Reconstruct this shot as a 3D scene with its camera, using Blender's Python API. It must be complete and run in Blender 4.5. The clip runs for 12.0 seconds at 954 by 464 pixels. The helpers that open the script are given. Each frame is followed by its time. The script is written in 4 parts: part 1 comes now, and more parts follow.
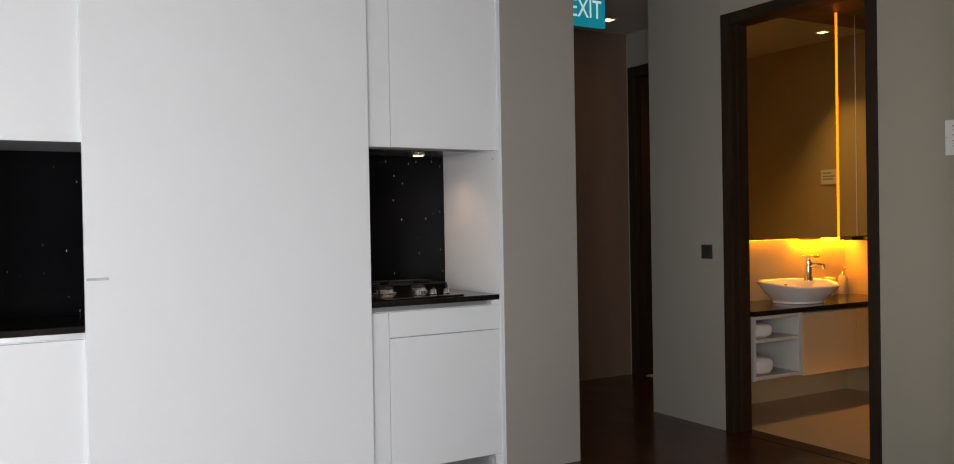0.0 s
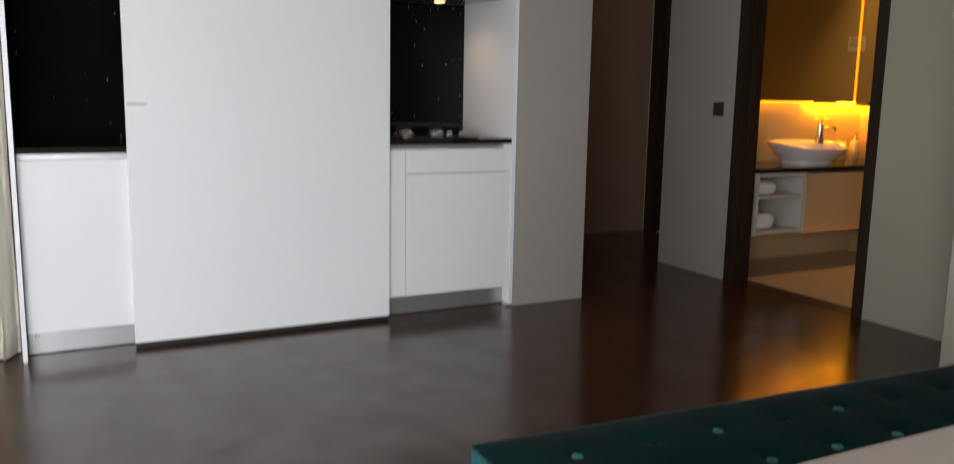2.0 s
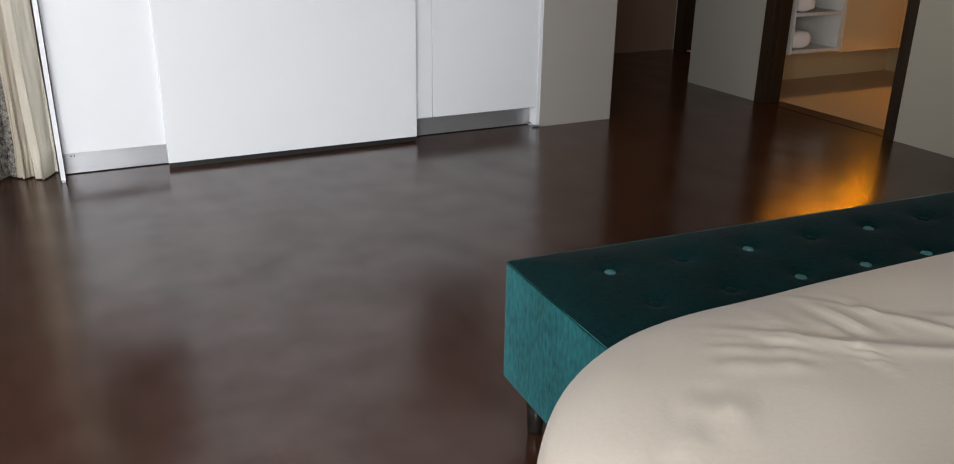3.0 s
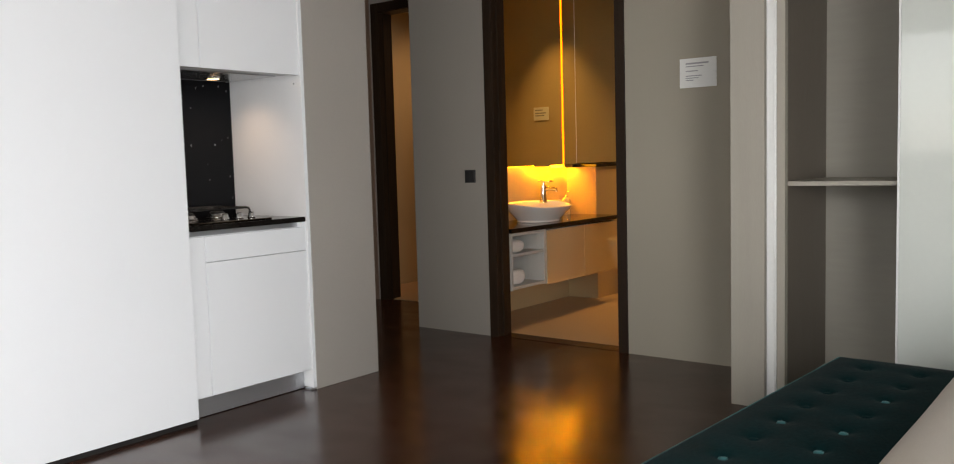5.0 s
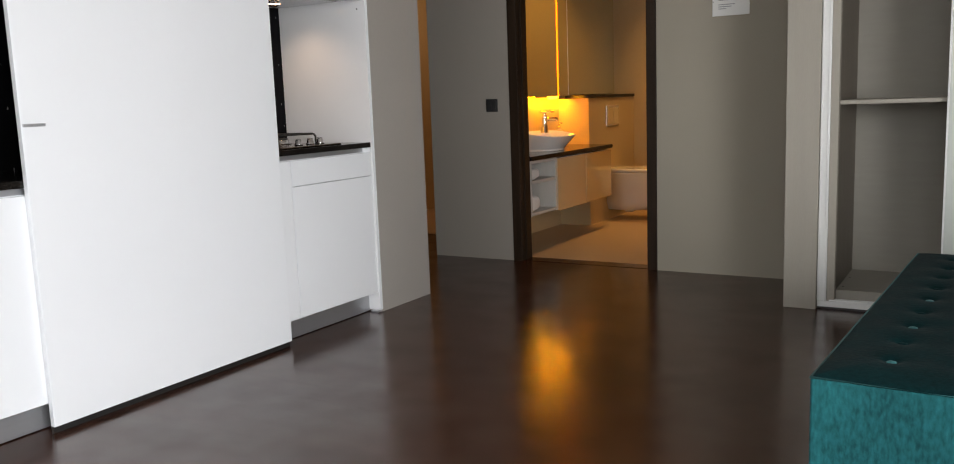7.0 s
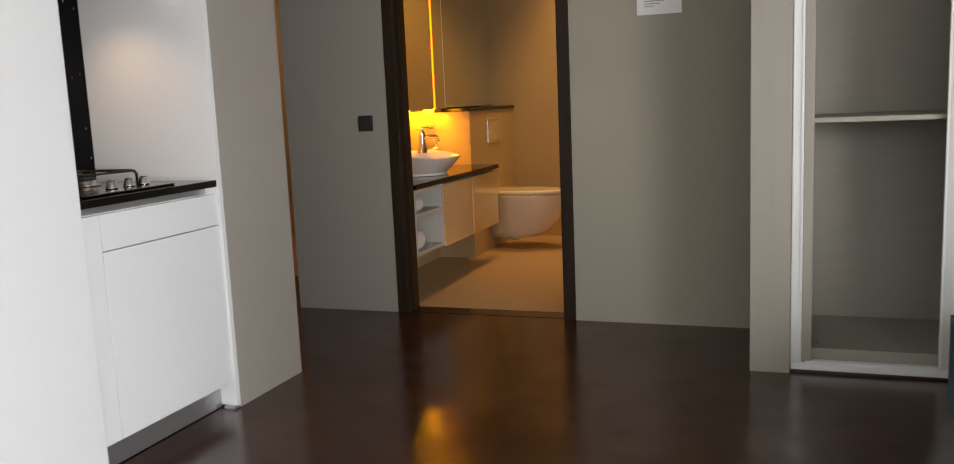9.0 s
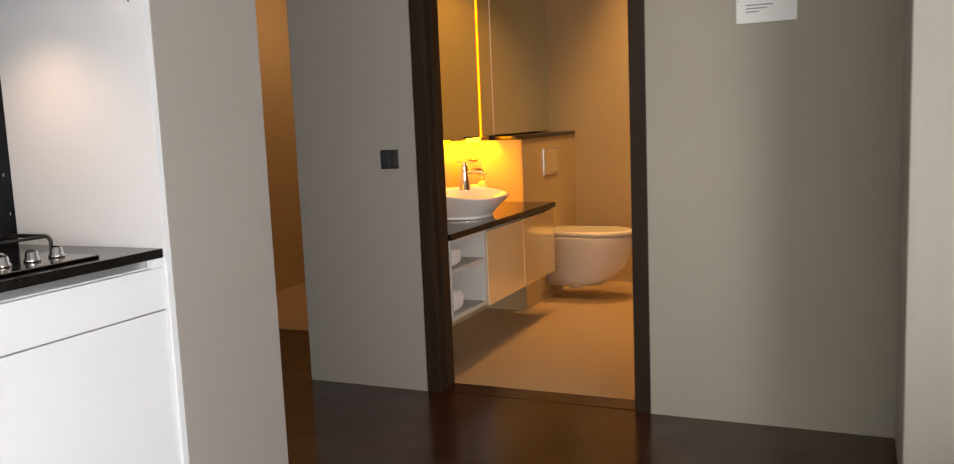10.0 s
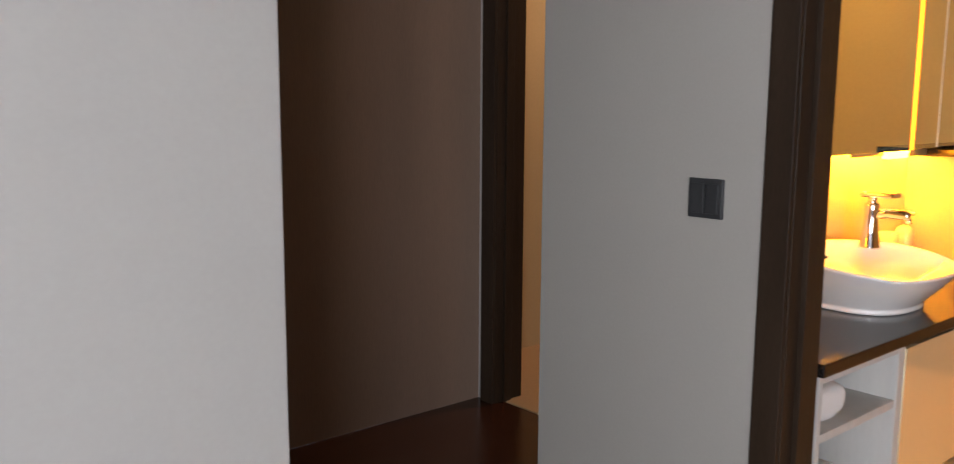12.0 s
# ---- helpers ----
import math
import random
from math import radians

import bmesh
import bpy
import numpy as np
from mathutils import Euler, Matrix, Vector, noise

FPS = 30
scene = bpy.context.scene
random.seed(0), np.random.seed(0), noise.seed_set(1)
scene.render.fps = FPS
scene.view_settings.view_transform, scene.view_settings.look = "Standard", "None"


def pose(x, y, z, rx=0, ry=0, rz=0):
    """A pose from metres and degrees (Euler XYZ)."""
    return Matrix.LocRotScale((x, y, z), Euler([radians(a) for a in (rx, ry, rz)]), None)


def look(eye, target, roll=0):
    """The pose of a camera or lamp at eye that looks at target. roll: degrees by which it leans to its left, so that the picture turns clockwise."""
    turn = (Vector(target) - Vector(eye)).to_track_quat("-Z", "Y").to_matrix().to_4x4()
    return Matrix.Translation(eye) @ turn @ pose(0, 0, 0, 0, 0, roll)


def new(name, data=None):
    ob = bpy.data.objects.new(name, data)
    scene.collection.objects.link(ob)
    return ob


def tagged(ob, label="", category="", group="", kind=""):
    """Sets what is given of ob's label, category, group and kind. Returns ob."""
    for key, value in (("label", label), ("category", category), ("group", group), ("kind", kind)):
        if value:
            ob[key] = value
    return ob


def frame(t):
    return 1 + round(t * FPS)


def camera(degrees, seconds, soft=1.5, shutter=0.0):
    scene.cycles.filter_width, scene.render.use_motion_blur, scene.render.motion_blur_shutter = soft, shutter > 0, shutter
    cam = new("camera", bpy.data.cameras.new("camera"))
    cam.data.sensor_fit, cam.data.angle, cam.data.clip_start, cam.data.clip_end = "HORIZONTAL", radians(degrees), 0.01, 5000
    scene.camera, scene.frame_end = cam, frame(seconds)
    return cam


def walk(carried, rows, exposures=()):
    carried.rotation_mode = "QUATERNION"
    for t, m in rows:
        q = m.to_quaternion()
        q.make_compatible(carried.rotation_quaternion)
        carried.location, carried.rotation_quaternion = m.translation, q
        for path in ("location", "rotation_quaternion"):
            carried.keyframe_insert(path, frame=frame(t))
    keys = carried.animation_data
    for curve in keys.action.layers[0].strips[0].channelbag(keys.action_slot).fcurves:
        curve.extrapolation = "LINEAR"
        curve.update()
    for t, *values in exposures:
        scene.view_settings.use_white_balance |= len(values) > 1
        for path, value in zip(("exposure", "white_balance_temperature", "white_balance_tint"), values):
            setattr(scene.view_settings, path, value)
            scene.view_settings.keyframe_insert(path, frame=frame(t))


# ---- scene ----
cam = camera(57.5, 12.0, soft=1.0, shutter=0.28)
PATH = [
    (0, (0.113, 0.479, 1.281), (1.113, 2.211, 1.258), -1.0),
    (0.5, (0.088, 0.292, 1.284), (1.042, 2.05, 1.243), 0.3),
    (1, (0.121, 0.22, 1.269), (1.066, 1.98, 1.173), 0.9),
    (1.5, (0.115, 0.211, 1.27), (1.073, 1.964, 1.177), 1.2),
    (2, (0.068, 0.194, 1.175), (0.991, 1.938, 0.849), 1.1),
    (2.5, (0.067, 0.193, 1.176), (0.913, 1.864, 0.473), 1.3),
    (2.7, (0.060, 0.188, 1.169), (0.890, 1.855, 0.438), 1.1),
    (4.3, (-0.208, 0.567, 1.189), (1.015, 2.102, 0.801), -1.1),
    (4.5, (-0.284, 0.642, 1.208), (1.087, 2.07, 0.923), -0.5),
    (5, (-0.596, 0.746, 1.18), (0.973, 1.976, 1.016), -1.6),
    (5.5, (-0.929, 0.787, 1.107), (0.621, 2.034, 0.9), -2.1),
    (6, (-1.133, 0.904, 1.118), (0.448, 2.106, 0.882), -1.0),
    (6.5, (-1.243, 1.151, 1.121), (0.417, 2.232, 0.845), -1.6),
    (6.7, (-1.257, 1.252, 1.107), (0.414, 2.312, 0.821), -1.9),
    (8.3, (-0.929, 1.888, 1.134), (0.892, 2.649, 0.816), -2.5),
    (8.5, (-0.794, 1.951, 1.152), (1.033, 2.7, 0.833), -2.8),
    (9, (-0.384, 2.128, 1.17), (1.47, 2.817, 0.873), -2.5),
    (9.5, (0.093, 2.286, 1.183), (1.949, 2.981, 0.92), -2.9),
    (10, (0.555, 2.411, 1.238), (2.361, 3.23, 0.981), -2.4),
    (10.5, (1.058, 2.586, 1.246), (2.812, 3.513, 0.989), -2.3),
    (11, (1.515, 2.701, 1.272), (3.109, 3.891, 1.067), 0.8),
    (11.5, (1.965, 2.985, 1.282), (3.402, 4.354, 1.032), 1.2),
    (12, (2.387, 3.280, 1.275), (3.674, 4.783, 0.984), 0.35),
]
STOPS = [(0, 0.05, 6650, 11), (0.5, -0.2, 6650, 11), (1, -0.1, 6650, 11), (1.5, -0.05, 6600, 11), (2, 0.04, 6550, 10), (2.5, 0.3, 6500, 10), (4.5, 0.15, 6600, 10), (5, 0.5, 6700, 10), (5.5, 0.2, 6600, 10), (6, -0.03, 6600, 10.5), (6.5, 0.2, 6600, 10.5),
         (8.5, 0.55, 6700, 10), (9, 0.5, 6750, 10), (9.5, 0.9, 6750, 11.5), (10.5, 1.05, 6820, 12), (11, 1.25, 6720, 12), (11.5, 1.3, 6250, 12.5), (12, 1.5, 5950, 12)]
walk(cam, [(t, look(eye, target, roll)) for t, eye, target, roll in PATH], STOPS)

# strengths of the lights
WEST, SOUTH, BATH, LED, LEDHOT = 32, 208, 31, 3.6, 30

# ---- world, windows' light, exposure ----
world = bpy.data.worlds.new("sky")
scene.world = world
world.use_nodes = True
wn = world.node_tree
sky = wn.nodes.new("ShaderNodeTexSky")
sky.sky_type = "NISHITA"
sky.sun_disc = False
sky.sun_elevation, sky.sun_rotation = radians(40), radians(250)
wn.links.new(sky.outputs[0], wn.nodes["Background"].inputs[0])
wn.nodes["Background"].inputs[1].default_value = 0.1


def area(name, eye, target, sx, sy, power, col, spread=180):
    d = bpy.data.lights.new(name, "AREA")
    d.shape, d.size, d.size_y, d.energy, d.color = "RECTANGLE", sx, sy, power, col
    d.spread = radians(spread)
    o = new(name, d)
    o.matrix_world = look(eye, target)
    return o


def spot(name, eye, target, power, col, angle=100, blend=0.6, radius=0.03):
    d = bpy.data.lights.new(name, "SPOT")
    d.energy, d.color, d.spot_size, d.spot_blend, d.shadow_soft_size = power, col, radians(angle), blend, radius
    o = new(name, d)
    o.matrix_world = look(eye, target)
    return o


area("window_light_west", (-2.94, 1.9, 1.75), (0, 1.9, 0.55), 4.0, 1.3, WEST, (0.975, 0.985, 1.0))
area("window_light_south", (-1.35, -0.95, 1.15), (-1.35, 3, -1.2), 2.3, 2.0, SOUTH, (0.975, 0.985, 1.0))
WARM = (1.0, 0.54, 0.165)
spot("bath_downlight_a", (6.40, 3.775, 2.83), (6.30, 3.775, 0), 2.5 * BATH, WARM, 78, 1.0)
spot("bath_downlight_b", (5.42, 4.08, 2.83), (5.30, 3.55, 0), 1.5 * BATH, WARM, 118, 1.0)
spot("lobby_downlight", (4.30, 5.69, 2.77), (4.30, 5.69, 0), 1.3, WARM, 110, 0.8)
spot("utility_downlight", (5.9, 5.7, 2.72), (5.9, 5.7, 0), 22, (1.0, 0.60, 0.33), 150, 0.8)
spot("hob_downlight", (2.13, 4.575, 1.625), (2.25, 4.575, 0.9), 3.4, (1.0, 0.68, 0.45), 130, 0.9, 0.02)


# ---- materials ----
def mat(name, col, rough=0.5, metal=0.0, var=0.08, scale=3.0, fine=60.0, bump=0.02, stretch=(1, 1, 1), coat=0.0, spec=0.5, rvar=0.08, sheen=0.0):
    m = bpy.data.materials.new(name)
    m.use_nodes = True
    nt = m.node_tree
    N, L = nt.nodes, nt.links
    b = N["Principled BSDF"]
    b.inputs["Metallic"].default_value = metal
    b.inputs["Coat Weight"].default_value = coat
    b.inputs["Coat Roughness"].default_value = 0.05
    b.inputs["Specular IOR Level"].default_value = spec
    if sheen:
        b.inputs["Sheen Weight"].default_value = sheen
        b.inputs["Sheen Roughness"].default_value = 0.35
    geo = N.new("ShaderNodeNewGeometry")
    mp = N.new("ShaderNodeMapping")
    mp.inputs["Scale"].default_value = stretch
    L.new(geo.outputs["Position"], mp.inputs[0])
    big, small = N.new("ShaderNodeTexNoise"), N.new("ShaderNodeTexNoise")
    big.inputs["Scale"].default_value, small.inputs["Scale"].default_value = scale, fine
    big.inputs["Detail"].default_value = 4
    small.inputs["Detail"].default_value = 3
    L.new(mp.outputs[0], big.inputs[0]), L.new(mp.outputs[0], small.inputs[0])
    add = N.new("ShaderNodeMath")
    add.operation = "ADD"
    L.new(big.outputs[0], add.inputs[0]), L.new(small.outputs[0], add.inputs[1])
    r = N.new("ShaderNodeMapRange")
    r.inputs["From Min"].default_value, r.inputs["From Max"].default_value = 0.6, 1.4
    r.inputs["To Min"].default_value, r.inputs["To Max"].default_value = 1 - var, 1 + var
    L.new(add.outputs[0], r.inputs[0])
    mul = N.new("ShaderNodeVectorMath")
    mul.operation = "SCALE"
    mul.inputs[0].default_value = col
    L.new(r.outputs[0], mul.inputs["Scale"])
    L.new(mul.outputs[0], b.inputs["Base Color"])
    rr = N.new("ShaderNodeMapRange")
    rr.inputs["From Min"].default_value, rr.inputs["From Max"].default_value = 0.3, 0.7
    rr.inputs["To Min"].default_value, rr.inputs["To Max"].default_value = max(0.0, rough * (1 - rvar)), rough * (1 + rvar)
    L.new(big.outputs[0], rr.inputs[0]), L.new(rr.outputs[0], b.inputs["Roughness"])
    if bump:
        bp = N.new("ShaderNodeBump")
        bp.inputs["Strength"].default_value, bp.inputs["Distance"].default_value = 1.0, bump * 0.01
        L.new(small.outputs[0], bp.inputs["Height"]), L.new(bp.outputs[0], b.inputs["Normal"])
    return m


def glow(name, col, strength):
    m = bpy.data.materials.new(name)
    m.use_nodes = True
    b = m.node_tree.nodes["Principled BSDF"]
    b.inputs["Base Color"].default_value = (0.7 * col[0], 0.7 * col[1], 0.7 * col[2], 1)
    b.inputs["Emission Color"].default_value = (*col, 1)
    b.inputs["Emission Strength"].default_value = strength
    return m


def glass(name):
    m = bpy.data.materials.new(name)
    m.use_nodes = True
    b = m.node_tree.nodes["Principled BSDF"]
    b.inputs["Transmission Weight"].default_value, b.inputs["Roughness"].default_value, b.inputs["IOR"].default_value = 1, 0.0, 1.45
    return m


def wood_floor():
    m = mat("dark_stained_wood", (0.022, 0.0125, 0.0095), 0.215, 0, 0.25, 2.0, 30, 0.0, (3, 1, 1), 0, 0.72, 0.25)
    nt = m.node_tree
    N, L = nt.nodes, nt.links
    b = N["Principled BSDF"]
    info = N.new("ShaderNodeObjectInfo")
    geo = N.new("ShaderNodeNewGeometry")
    off = N.new("ShaderNodeVectorMath")
    off.operation = "MULTIPLY_ADD"
    L.new(info.outputs["Random"], off.inputs[0])
    off.inputs[1].default_value = (7, 13, 3)
    L.new(geo.outputs["Position"], off.inputs[2])
    mp = N.new("ShaderNodeMapping")
    mp.inputs["Scale"].default_value = (14, 1.1, 1)
    L.new(off.outputs[0], mp.inputs[0])
    wv = N.new("ShaderNodeTexNoise")
    wv.inputs["Scale"].default_value, wv.inputs["Detail"].default_value, wv.inputs["Distortion"].default_value = 1.6, 6, 1.5
    L.new(mp.outputs[0], wv.inputs[0])
    wave = N.new("ShaderNodeMath")
    wave.operation = "PINGPONG"
    k = N.new("ShaderNodeMath")
    k.operation = "MULTIPLY"
    k.inputs[1].default_value = 9
    L.new(wv.outputs[0], k.inputs[0]), L.new(k.outputs[0], wave.inputs[0])
    wave.inputs[1].default_value = 0.5
    ramp = N.new("ShaderNodeValToRGB")
    ramp.color_ramp.elements[0].color, ramp.color_ramp.elements[1].color = (0.032, 0.0112, 0.0052, 1), (0.052, 0.0182, 0.0088, 1)
    ramp.color_ramp.elements[0].position, ramp.color_ramp.elements[1].position = 0.02, 0.45
    L.new(wave.outputs[0], ramp.inputs[0])
    hs = N.new("ShaderNodeHueSaturation")
    v = N.new("ShaderNodeMapRange")
    v.inputs["To Min"].default_value, v.inputs["To Max"].default_value = 0.88, 1.12
    L.new(info.outputs["Random"], v.inputs[0]), L.new(v.outputs[0], hs.inputs["Value"])
    L.new(ramp.outputs[0], hs.inputs["Color"]), L.new(hs.outputs[0], b.inputs["Base Color"])
    bp = N.new("ShaderNodeBump")
    bp.inputs["Strength"].default_value, bp.inputs["Distance"].default_value = 0.1, 0.0003
    L.new(wave.outputs[0], bp.inputs["Height"]), L.new(bp.outputs[0], b.inputs["Normal"])
    # cloudy polish: the lacquer is glossier in some patches than in others
    cloud = N.new("ShaderNodeTexNoise")
    cloud.inputs["Scale"].default_value, cloud.inputs["Detail"].default_value = 4.5, 4
    L.new(geo.outputs["Position"], cloud.inputs["Vector"])
    polish = N.new("ShaderNodeMapRange")
    polish.inputs["From Min"].default_value, polish.inputs["From Max"].default_value = 0.32, 0.68
    polish.inputs["To Min"].default_value, polish.inputs["To Max"].default_value = 0.52, 0.98
    L.new(cloud.outputs[0], polish.inputs[0]), L.new(polish.outputs[0], b.inputs["Specular IOR Level"])
    return m


def galaxy_stone(name, rough):
    """Black polished stone with sparse bright flecks."""
    m = mat(name, (0.006, 0.006, 0.007), rough, 0, 0.3, 8, 90, 0.0, spec=0.04)
    nt = m.node_tree
    N, L = nt.nodes, nt.links
    b = N["Principled BSDF"]
    geo = N.new("ShaderNodeNewGeometry")
    vo = N.new("ShaderNodeTexVoronoi")
    vo.inputs["Scale"].default_value = 21
    vo.voronoi_dimensions = "2D"
    axes, flat = N.new("ShaderNodeSeparateXYZ"), N.new("ShaderNodeCombineXYZ")
    tall = N.new("ShaderNodeMath")
    tall.operation = "MULTIPLY"
    tall.inputs[1].default_value = 0.40
    L.new(geo.outputs["Position"], axes.inputs[0]), L.new(axes.outputs["Z"], tall.inputs[0])
    L.new(axes.outputs["X"], flat.inputs["X"]), L.new(tall.outputs[0], flat.inputs["Y"])
    L.new(flat.outputs[0], vo.inputs["Vector"])
    lt = N.new("ShaderNodeMath")
    lt.operation = "LESS_THAN"
    lt.inputs[1].default_value = 0.05
    L.new(vo.outputs["Distance"], lt.inputs[0])
    sel = N.new("ShaderNodeSeparateColor")
    L.new(vo.outputs["Color"], sel.inputs[0])
    gt = N.new("ShaderNodeMath")
    gt.operation = "GREATER_THAN"
    gt.inputs[1].default_value = 0.74
    L.new(sel.outputs[0], gt.inputs[0])
    mm = N.new("ShaderNodeMath")
    mm.operation = "MULTIPLY"
    L.new(lt.outputs[0], mm.inputs[0]), L.new(gt.outputs[0], mm.inputs[1])
    dim = N.new("ShaderNodeMath")
    dim.operation = "MULTIPLY"
    L.new(mm.outputs[0], dim.inputs[0]), L.new(sel.outputs[1], dim.inputs[1])
    mix = N.new("ShaderNodeMix")
    mix.data_type = "RGBA"
    mix.inputs["A"].default_value, mix.inputs["B"].default_value = (0.006, 0.006, 0.007, 1), (0.42, 0.42, 0.42, 1)
    L.new(dim.outputs[0], mix.inputs["Factor"]), L.new(mix.outputs["Result"], b.inputs["Base Color"])
    return m


M_WALL = mat("warm_grey_paint", (0.343, 0.32, 0.291), 0.75, 0, 0.03, 1.2, 140, 0.012)
M_CEIL = mat("ceiling_paint", (0.55, 0.53, 0.50), 0.85, 0, 0.02, 1, 120, 0.01)
# grey lobby wall: its dimness and warm bounced light are put into the brown
M_LOBBY = mat("lobby_paint_dim_brown", (0.208, 0.137, 0.094), 0.6, 0, 0.12, 1.5, 90, 0.03, (5, 5, 0.4))
# east wall's paint, made darker and greyer for the weaker light beside the lobby
M_WALL_EAST = mat("wall_paint_dimmed", (0.302, 0.275, 0.243), 0.75, 0, 0.03, 1.2, 140, 0.012)
M_WALL_OLIVE = mat("olive_grey_paint", (0.350, 0.319, 0.258), 0.75, 0, 0.03, 1.2, 140, 0.012)
M_WHITE = mat("white_gloss_lacquer", (0.785, 0.812, 0.838), 0.25, 0, 0.004, 0.8, 40, 0.0, (1, 1, 1), 0.0, 0.4, 0.02)
M_WHITE_SIDE = mat("white_high_gloss_panel", (0.79, 0.803, 0.815), 0.06, 0, 0.004, 0.8, 40, 0.0, (1, 1, 1), 0.0, 0.45, 0.02)
M_WHITE_GLOSS = mat("white_back_painted_glass", (0.66, 0.70, 0.66), 0.05, 0, 0.015, 0.7, 40, 0.0, (1, 1, 1), 0.0, 0.6)
M_KICK = mat("brushed_aluminium_kick", (0.50, 0.51, 0.53), 0.42, 0.85, 0.05, 4, 90, 0.01, (1, 1, 20))
M_STONE = galaxy_stone("black_galaxy_stone", 0.10)
M_COUNTER = mat("black_stone_top", (0.009, 0.0075, 0.0065), 0.12, 0, 0.3, 9, 120, 0.0, spec=0.25)
M_FLOOR = wood_floor()
M_TRIM = mat("dark_walnut_frame", (0.0255, 0.0155, 0.0092), 0.46, 0, 0.45, 3, 60, 0.03, (8, 8, 0.7), 0, 0.17)
M_TILE = mat("beige_porcelain_tile", (0.53, 0.42, 0.24), 0.38, 0, 0.05, 2.2, 70, 0.006)
M_TILE_FLOOR = mat("beige_floor_tile", (0.50, 0.36, 0.215), 0.42, 0, 0.06, 2.0, 60, 0.01)
M_GROUT = mat("grout", (0.46, 0.335, 0.205), 0.7)
M_MIRROR = mat("silvered_mirror", (0.76, 0.755, 0.55), 0.015, 1, 0.01, 1, 20, 0.0)
M_CHROME = mat("chrome", (0.82, 0.82, 0.84), 0.07, 1, 0.02, 5, 40, 0.0)
M_STEEL = mat("brushed_steel", (0.55, 0.55, 0.56), 0.25, 1, 0.05, 5, 120, 0.01, (1, 14, 1))
M_HOBTOP = mat("dark_mirror_steel", (0.20, 0.165, 0.135), 0.12, 1, 0.08, 5, 120, 0.005, (1, 14, 1))
M_IRON = mat("black_cast_iron", (0.012, 0.012, 0.012), 0.5, 0, 0.2, 20, 160, 0.06)
M_CERAMIC = mat("white_glazed_ceramic", (0.80, 0.78, 0.74), 0.09, 0, 0.02, 3, 30, 0.0, (1, 1, 1), 0.4)
M_VDOOR = mat("cream_gloss_door", (0.90, 0.80, 0.52), 0.03, 0.62, 0.03, 2, 50, 0.0)
M_VBODY = mat("pale_ash_laminate", (0.52, 0.50, 0.46), 0.5, 0, 0.10, 2, 45, 0.02, (14, 14, 0.8))
M_TOWEL = mat("white_terry_towel", (0.80, 0.79, 0.76), 0.95, 0, 0.06, 10, 260, 0.35)
# darkened in colour to suit the dim look of the bench top
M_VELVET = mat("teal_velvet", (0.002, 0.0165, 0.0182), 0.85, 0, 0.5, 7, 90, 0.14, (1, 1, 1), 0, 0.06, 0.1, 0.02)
# pale colour stands for the sheen of tilted satin buttons
M_BUTTON = mat("teal_satin_button", (0.040, 0.155, 0.165), 0.35, 0, 0.1, 10, 100, 0.02)
def vary(m, lo, hi):
    """Lets each object of a material be lighter or darker by chance."""
    N, L = m.node_tree.nodes, m.node_tree.links
    b = N["Principled BSDF"]
    src = b.inputs["Base Color"].links[0].from_socket
    info, r, sc = N.new("ShaderNodeObjectInfo"), N.new("ShaderNodeMapRange"), N.new("ShaderNodeVectorMath")
    r.inputs["To Min"].default_value, r.inputs["To Max"].default_value = lo, hi
    sc.operation = "SCALE"
    L.new(info.outputs["Random"], r.inputs[0]), L.new(src, sc.inputs[0]), L.new(r.outputs[0], sc.inputs["Scale"]), L.new(sc.outputs[0], b.inputs["Base Color"])


vary(M_BUTTON, 0.7, 1.5)
# same velvet with window light on the bench sides put into the colour
M_VELVET_SIDE = mat("teal_velvet_lit", (0.0115, 0.086, 0.094), 0.85, 0, 0.6, 6, 110, 0.16, (1, 1, 0.4), 0, 0.08, 0.1, 0.12)
M_PIPING = mat("teal_piping", (0.035, 0.16, 0.165), 0.6, 0, 0.2, 10, 100, 0.02)
M_LINEN = mat("champagne_satin_duvet", (0.47, 0.42, 0.358), 0.5, 0, 0.05, 2.5, 160, 0.02, (1, 1, 1), 0, 0.35, 0.1, 0.12)
M_BLACKWOOD = mat("black_lacquered_wood", (0.01, 0.009, 0.008), 0.2, 0, 0.1, 4, 60, 0.01)
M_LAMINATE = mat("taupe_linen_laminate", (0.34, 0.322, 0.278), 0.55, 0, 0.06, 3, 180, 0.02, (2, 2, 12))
# laminate with the shade on the wardrobe's side darkened into its colour
M_LAMINATE_SHADED = mat("taupe_laminate_shaded", (0.17, 0.145, 0.118), 0.55, 0, 0.08, 3, 120, 0.02, (10, 10, 0.7))
M_JAMB = mat("taupe_wood_veneer", (0.365, 0.34, 0.288), 0.5, 0, 0.06, 2, 60, 0.02, (10, 10, 0.6))
M_ALU = mat("pale_anodised_aluminium", (0.80, 0.81, 0.80), 0.3, 0.0, 0.03, 3, 60, 0.005)
M_SWITCH = mat("charcoal_plastic", (0.028, 0.028, 0.028), 0.35, 0, 0.1, 8, 80, 0.01)
M_PAPER = mat("white_card", (0.78, 0.78, 0.76), 0.45, 0, 0.02, 4, 80, 0.0)
M_INK = mat("grey_ink", (0.36, 0.36, 0.37), 0.7)
